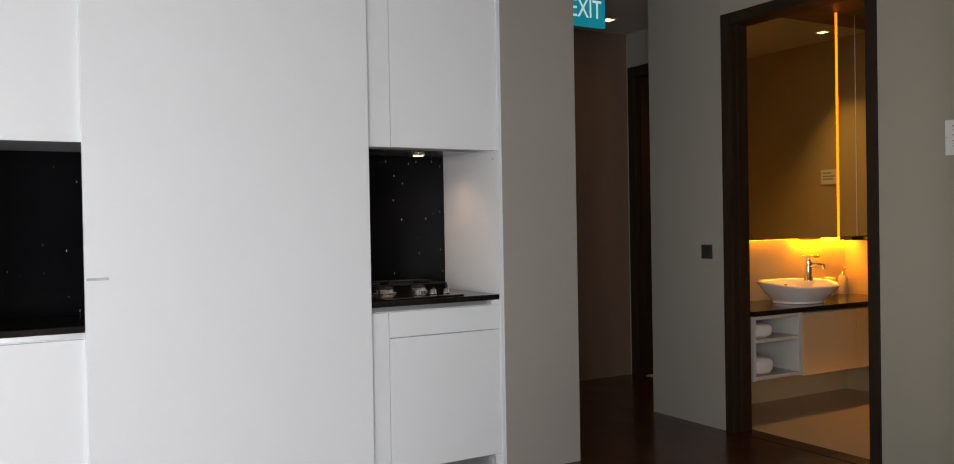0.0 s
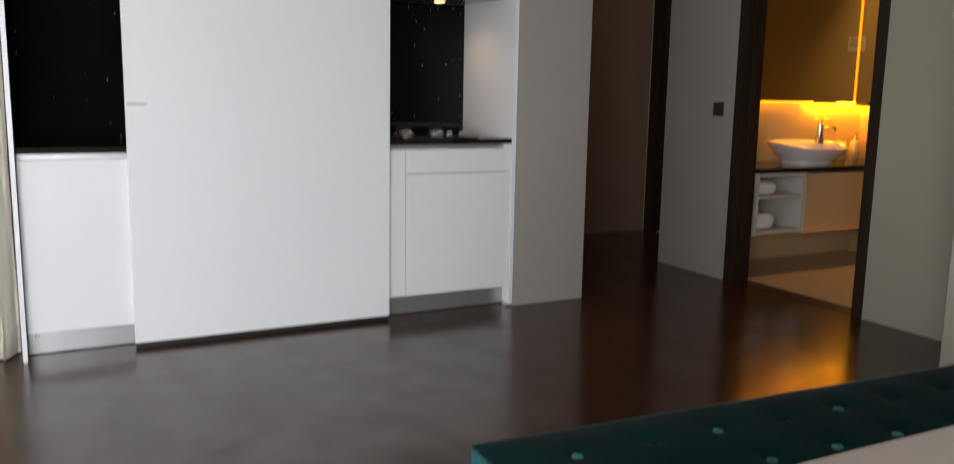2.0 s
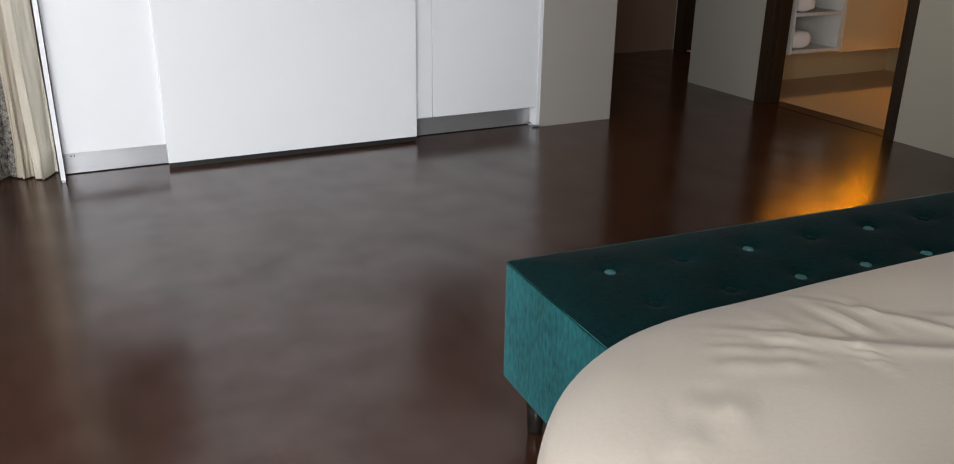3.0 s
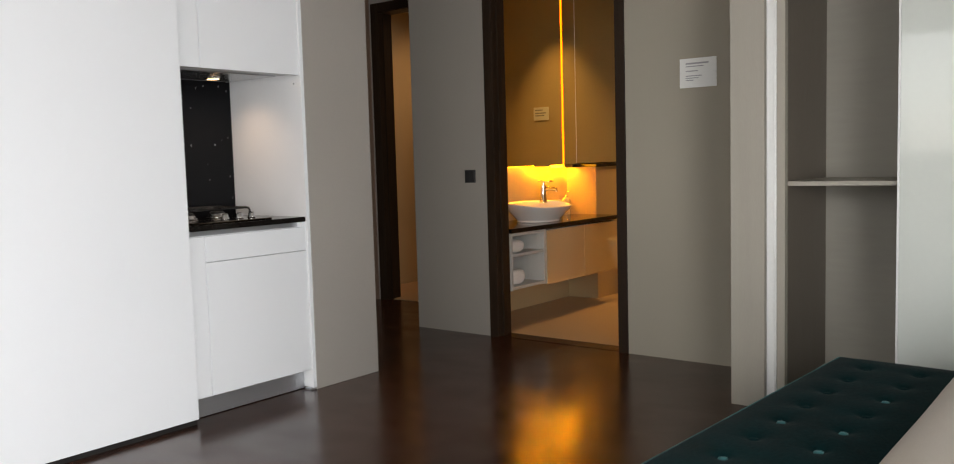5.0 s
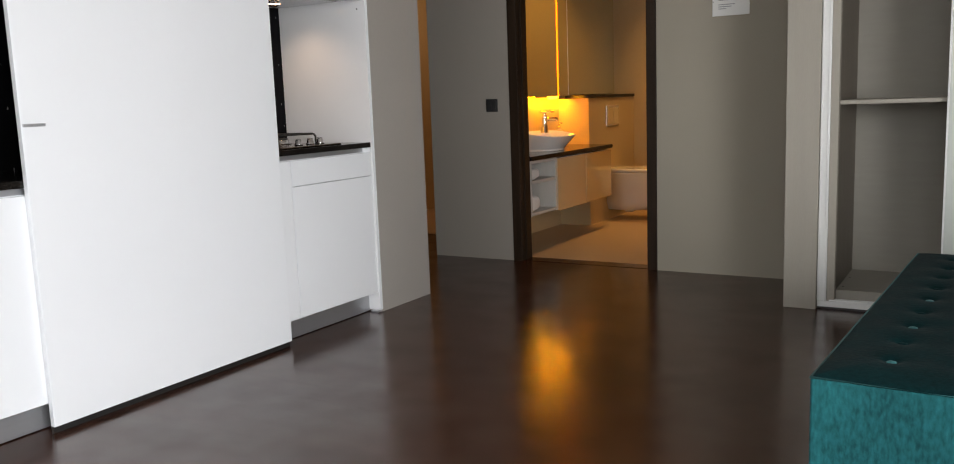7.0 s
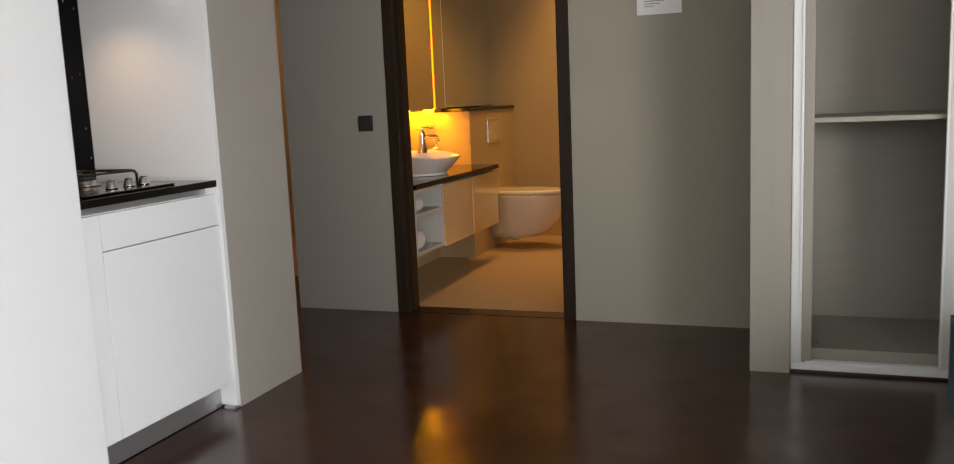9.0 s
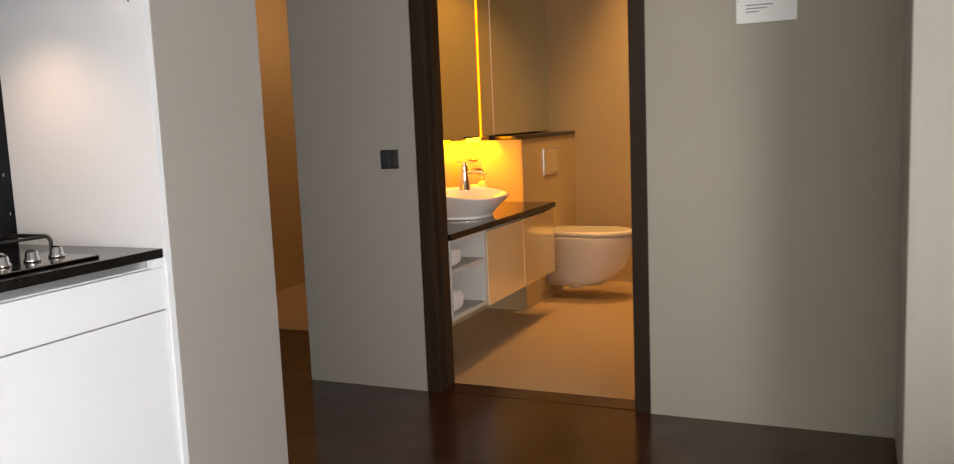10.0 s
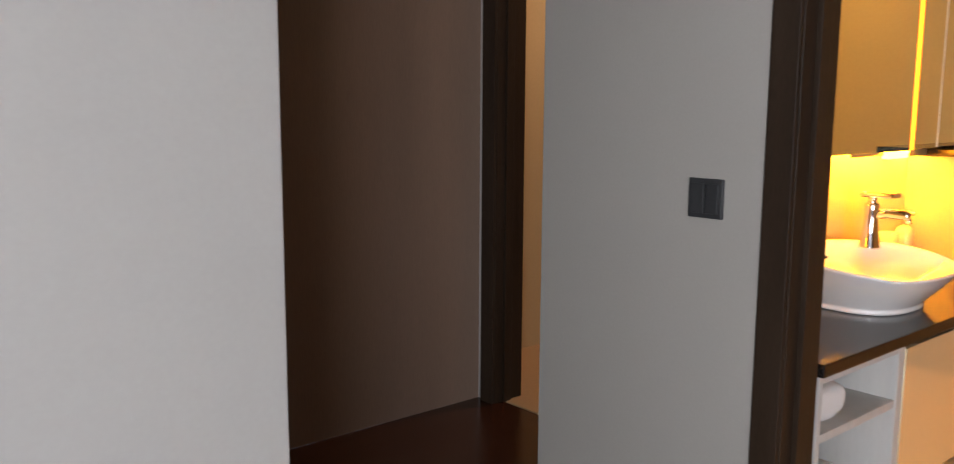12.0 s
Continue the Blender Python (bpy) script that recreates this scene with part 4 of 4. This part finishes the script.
st = part("frame_stile", box(3.332, 3.374, 2.102, 2.1465, 0.042, H, bevel=0.003), M_ALU, wd, "pale aluminium frame stile")
part("bead", box(3.327, 3.3325, 2.107, 2.113, 0.042, H, bevel=0.001), M_ALU, st)
part("bead", box(3.327, 3.3325, 2.138, 2.144, 0.042, H, bevel=0.001), M_ALU, st)
part("inner_stile", box(3.338, 3.374, 2.064, 2.1015, 0.042, H, bevel=0.002), M_JAMB, wd, "taupe inner stile")
tr = part("bottom_track", box(3.332, 3.376, -0.4, 2.145, 0.012, 0.042, bevel=0.003), M_ALU, wd, "pale aluminium track")
# charcoal colour gives the shadow gap under the track
part("plinth", box(3.345, 3.377, -0.4, 2.145, 0.0, 0.012), M_SWITCH, wd, "recessed plinth, charcoal for the shadow gap")
for x in (3.336, 3.349, 3.362):
    part("rail", box(x, x + 0.006, -0.4, 2.088, 0.042, 0.050), M_ALU, tr)
for y, x in ((2.040, 3.46), (2.040, 3.70)):
    part("screw_cap", lathe([(0.006, 0), (0.006, 0.002)], 12, (x, y, 0.0945)), M_SWITCH, wd)
d1 = part("sliding_door", box(3.326, 3.342, 0.55, 1.588, 0.050, H - 0.01, bevel=0.0015), M_WHITE_GLOSS, wd, "white glossy sliding door")
part("edge_profile", box(3.324, 3.344, 1.588, 1.597, 0.050, H - 0.01, bevel=0.001), M_ALU, d1)
d2 = part("sliding_door", box(3.348, 3.364, -0.4, 0.62, 0.050, H - 0.01, bevel=0.0015), M_WHITE_GLOSS, wd, "white glossy sliding door")
part("edge_profile", box(3.346, 3.366, 0.62, 0.629, 0.050, H - 0.01, bevel=0.001), M_ALU, d2)
part("end_jamb", box(3.306, 3.996, -1.19, -0.4, 0.0, H, bevel=0.002), M_JAMB, wd)


# ---- curtain ----
def curtain(name, x0, x1, y, amp, wave, m, label, seed, hem=0.0):
    """Hanging cloth in soft uneven folds that fill out above a bunched hem."""
    bm = bmesh.new()
    n, k = 150, 60
    cols = []
    for i in range(n + 1):
        f = i / n
        col = []
        for j in range(k + 1):
            g = (j / k) ** 1.7
            z = 0.006 + (H - 0.06) * g
            low = max(0.0, 1 - z / 0.55)
            ph = 2 * math.pi * f * wave + 0.9 * noise.noise((f * 4, g * 2.5, seed)) + 0.5 * low * math.sin(f * 9 + seed)
            puff = 1 + 0.5 * low + hem * (math.exp(-((z - 0.055) / 0.045) ** 2) - 0.9 * math.exp(-((z - 0.135) / 0.02) ** 2))
            yy = y - amp * puff * (math.sin(ph) + 0.18 * math.sin(2.3 * ph + seed)) - hem * 0.012 * math.exp(-((z - 0.05) / 0.05) ** 2)
            xx = x0 + (x1 - x0) * f + 0.009 * math.sin(2 * ph) + 0.006 * noise.noise((f * 5, z * 3, seed + 7))
            col.append(bm.verts.new((min(xx, 0.029), yy + 0.006 * noise.noise((f * 12, z * 6, seed + 3)), z)))
        cols.append(col)
    for a, c in zip(cols, cols[1:]):
        for j in range(k):
            bm.faces.new((a[j], c[j], c[j + 1], a[j + 1])).smooth = True
    bmesh.ops.solidify(bm, geom=bm.faces[:], thickness=0.003)
    return solid(name, bm, m, label, "curtain", "curtains beside the kitchen")


curtain("curtain", -0.072, 0.026, 4.285, 0.034, 0.72, M_CURTAIN, "cream linen curtain gathered beside the kitchen panel", 2, 0.7)
curtain("curtain", -0.128, -0.060, 4.300, 0.012, 0.7, M_CURTAIN_BEIGE, "beige lining curtain beside the cream one", 4, 0.5)
curtain("curtain", -0.95, -0.118, 4.310, 0.026, 6, M_CURTAIN_DARK, "charcoal patterned curtain hanging beside the pale ones", 5, 0.3)
solid("curtain_track", box(-2.9, 0.03, 4.285, 4.325, H - 0.045, H, bevel=0.004), M_ALU, "white curtain track under the ceiling", "curtain track")

# ---- outside ----
structure("ground", box(-400, 400, -400, 400, -9.2, -9.0), M_GROUND, "pale ground far below the windows", "ground")


# ---- floors, piece by piece ----
fl = structure("floor", box(-3.0, 4.835, -1.2, 6.07, -0.06, -0.012), M_BLACKWOOD, "dark stained wooden plank floor with a satin sheen", "floor")
PW, PL = 0.13, 1.30
plank_mesh = {}


def plank_bm(w, l):
    bm = bmesh.new()
    g = 0.0
    lo = [bm.verts.new(p) for p in ((g, g, -0.011), (w - g, g, -0.011), (w - g, l - g, -0.011), (g, l - g, -0.011))]
    mid = [bm.verts.new(p) for p in ((g, g, -0.00012), (w - g, g, -0.00012), (w - g, l - g, -0.00012), (g, l - g, -0.00012))]
    c = 0.0004
    hi = [bm.verts.new(p) for p in ((c, c, 0), (w - c, c, 0), (w - c, l - c, 0), (c, l - c, 0))]
    for a, b_ in ((lo, mid), (mid, hi)):
        for i in range(4):
            bm.faces.new((a[i], a[(i + 1) % 4], b_[(i + 1) % 4], b_[i]))
    bm.faces.new(hi)
    return bm


rnd = random.Random(4)
verts, faces = [], []
count = 0
for i in range(61):
    x = -3.0 + PW * i
    w = min(PW, 4.835 - x)
    if w < 0.02:
        continue
    y = -1.2 - rnd.uniform(0, 1.1)
    while y < 6.07:
        y0, y1 = max(y, 4.9 if x > 3.95 else -1.2), min(y + PL, 6.07)
        y += PL
        if y1 - y0 < 0.02:
            continue
        l = round(y1 - y0, 3)
        if -1.6 < x < 4.0 and y1 > 0.9 and y0 < 4.9 and count < 290:
            key = (round(w, 3), l)
            if key not in plank_mesh:
                plank_mesh[key] = mesh_of("plank", plank_bm(w, l), M_FLOOR)
            o = new("plank", plank_mesh[key])
            o.parent = fl
            o.location = (x, y0, 0)
            count += 1
        else:
            bm = plank_bm(w, l)
            bm.verts.index_update()
            base = len(verts)
            verts += [(v.co.x + x, v.co.y + y0, v.co.z) for v in bm.verts]
            faces += [[base + v.index for v in f.verts] for f in bm.faces]
            bm.free()
me = bpy.data.meshes.new("planks_beyond")
me.from_pydata(verts, [], faces)
me.materials.append(M_FLOOR)
po = new("planks_beyond", me)
po.parent = fl
tagged(po, kind="stuff")

bf = structure("floor_bath", box(4.15, 6.76, 2.3, 4.69, -0.06, -0.002), M_GROUT, "beige porcelain tile bathroom floor", "floor")
TS = 0.60
tile_mesh = {}
for i in range(5):
    for j in range(4):
        x0, y0 = 4.15 + TS * i, 2.3 + TS * j
        x1, y1 = min(x0 + TS, 6.76), min(y0 + TS, 4.69)
        key = (round(x1 - x0, 3), round(y1 - y0, 3))
        if key not in tile_mesh:
            tile_mesh[key] = mesh_of("tile", box(0.0005, key[0] - 0.0005, 0.0005, key[1] - 0.0005, -0.002, 0.002, bevel=0.0004, seg=1), M_TILE_FLOOR)
        o = new("tile", tile_mesh[key])
        o.parent = bf
        o.location = (x0, y0, 0)
structure("trim_threshold", box(4.02, 4.145, 3.285, 4.187, -0.06, 0.002), M_FLOOR, "dark wooden threshold strip", "threshold")
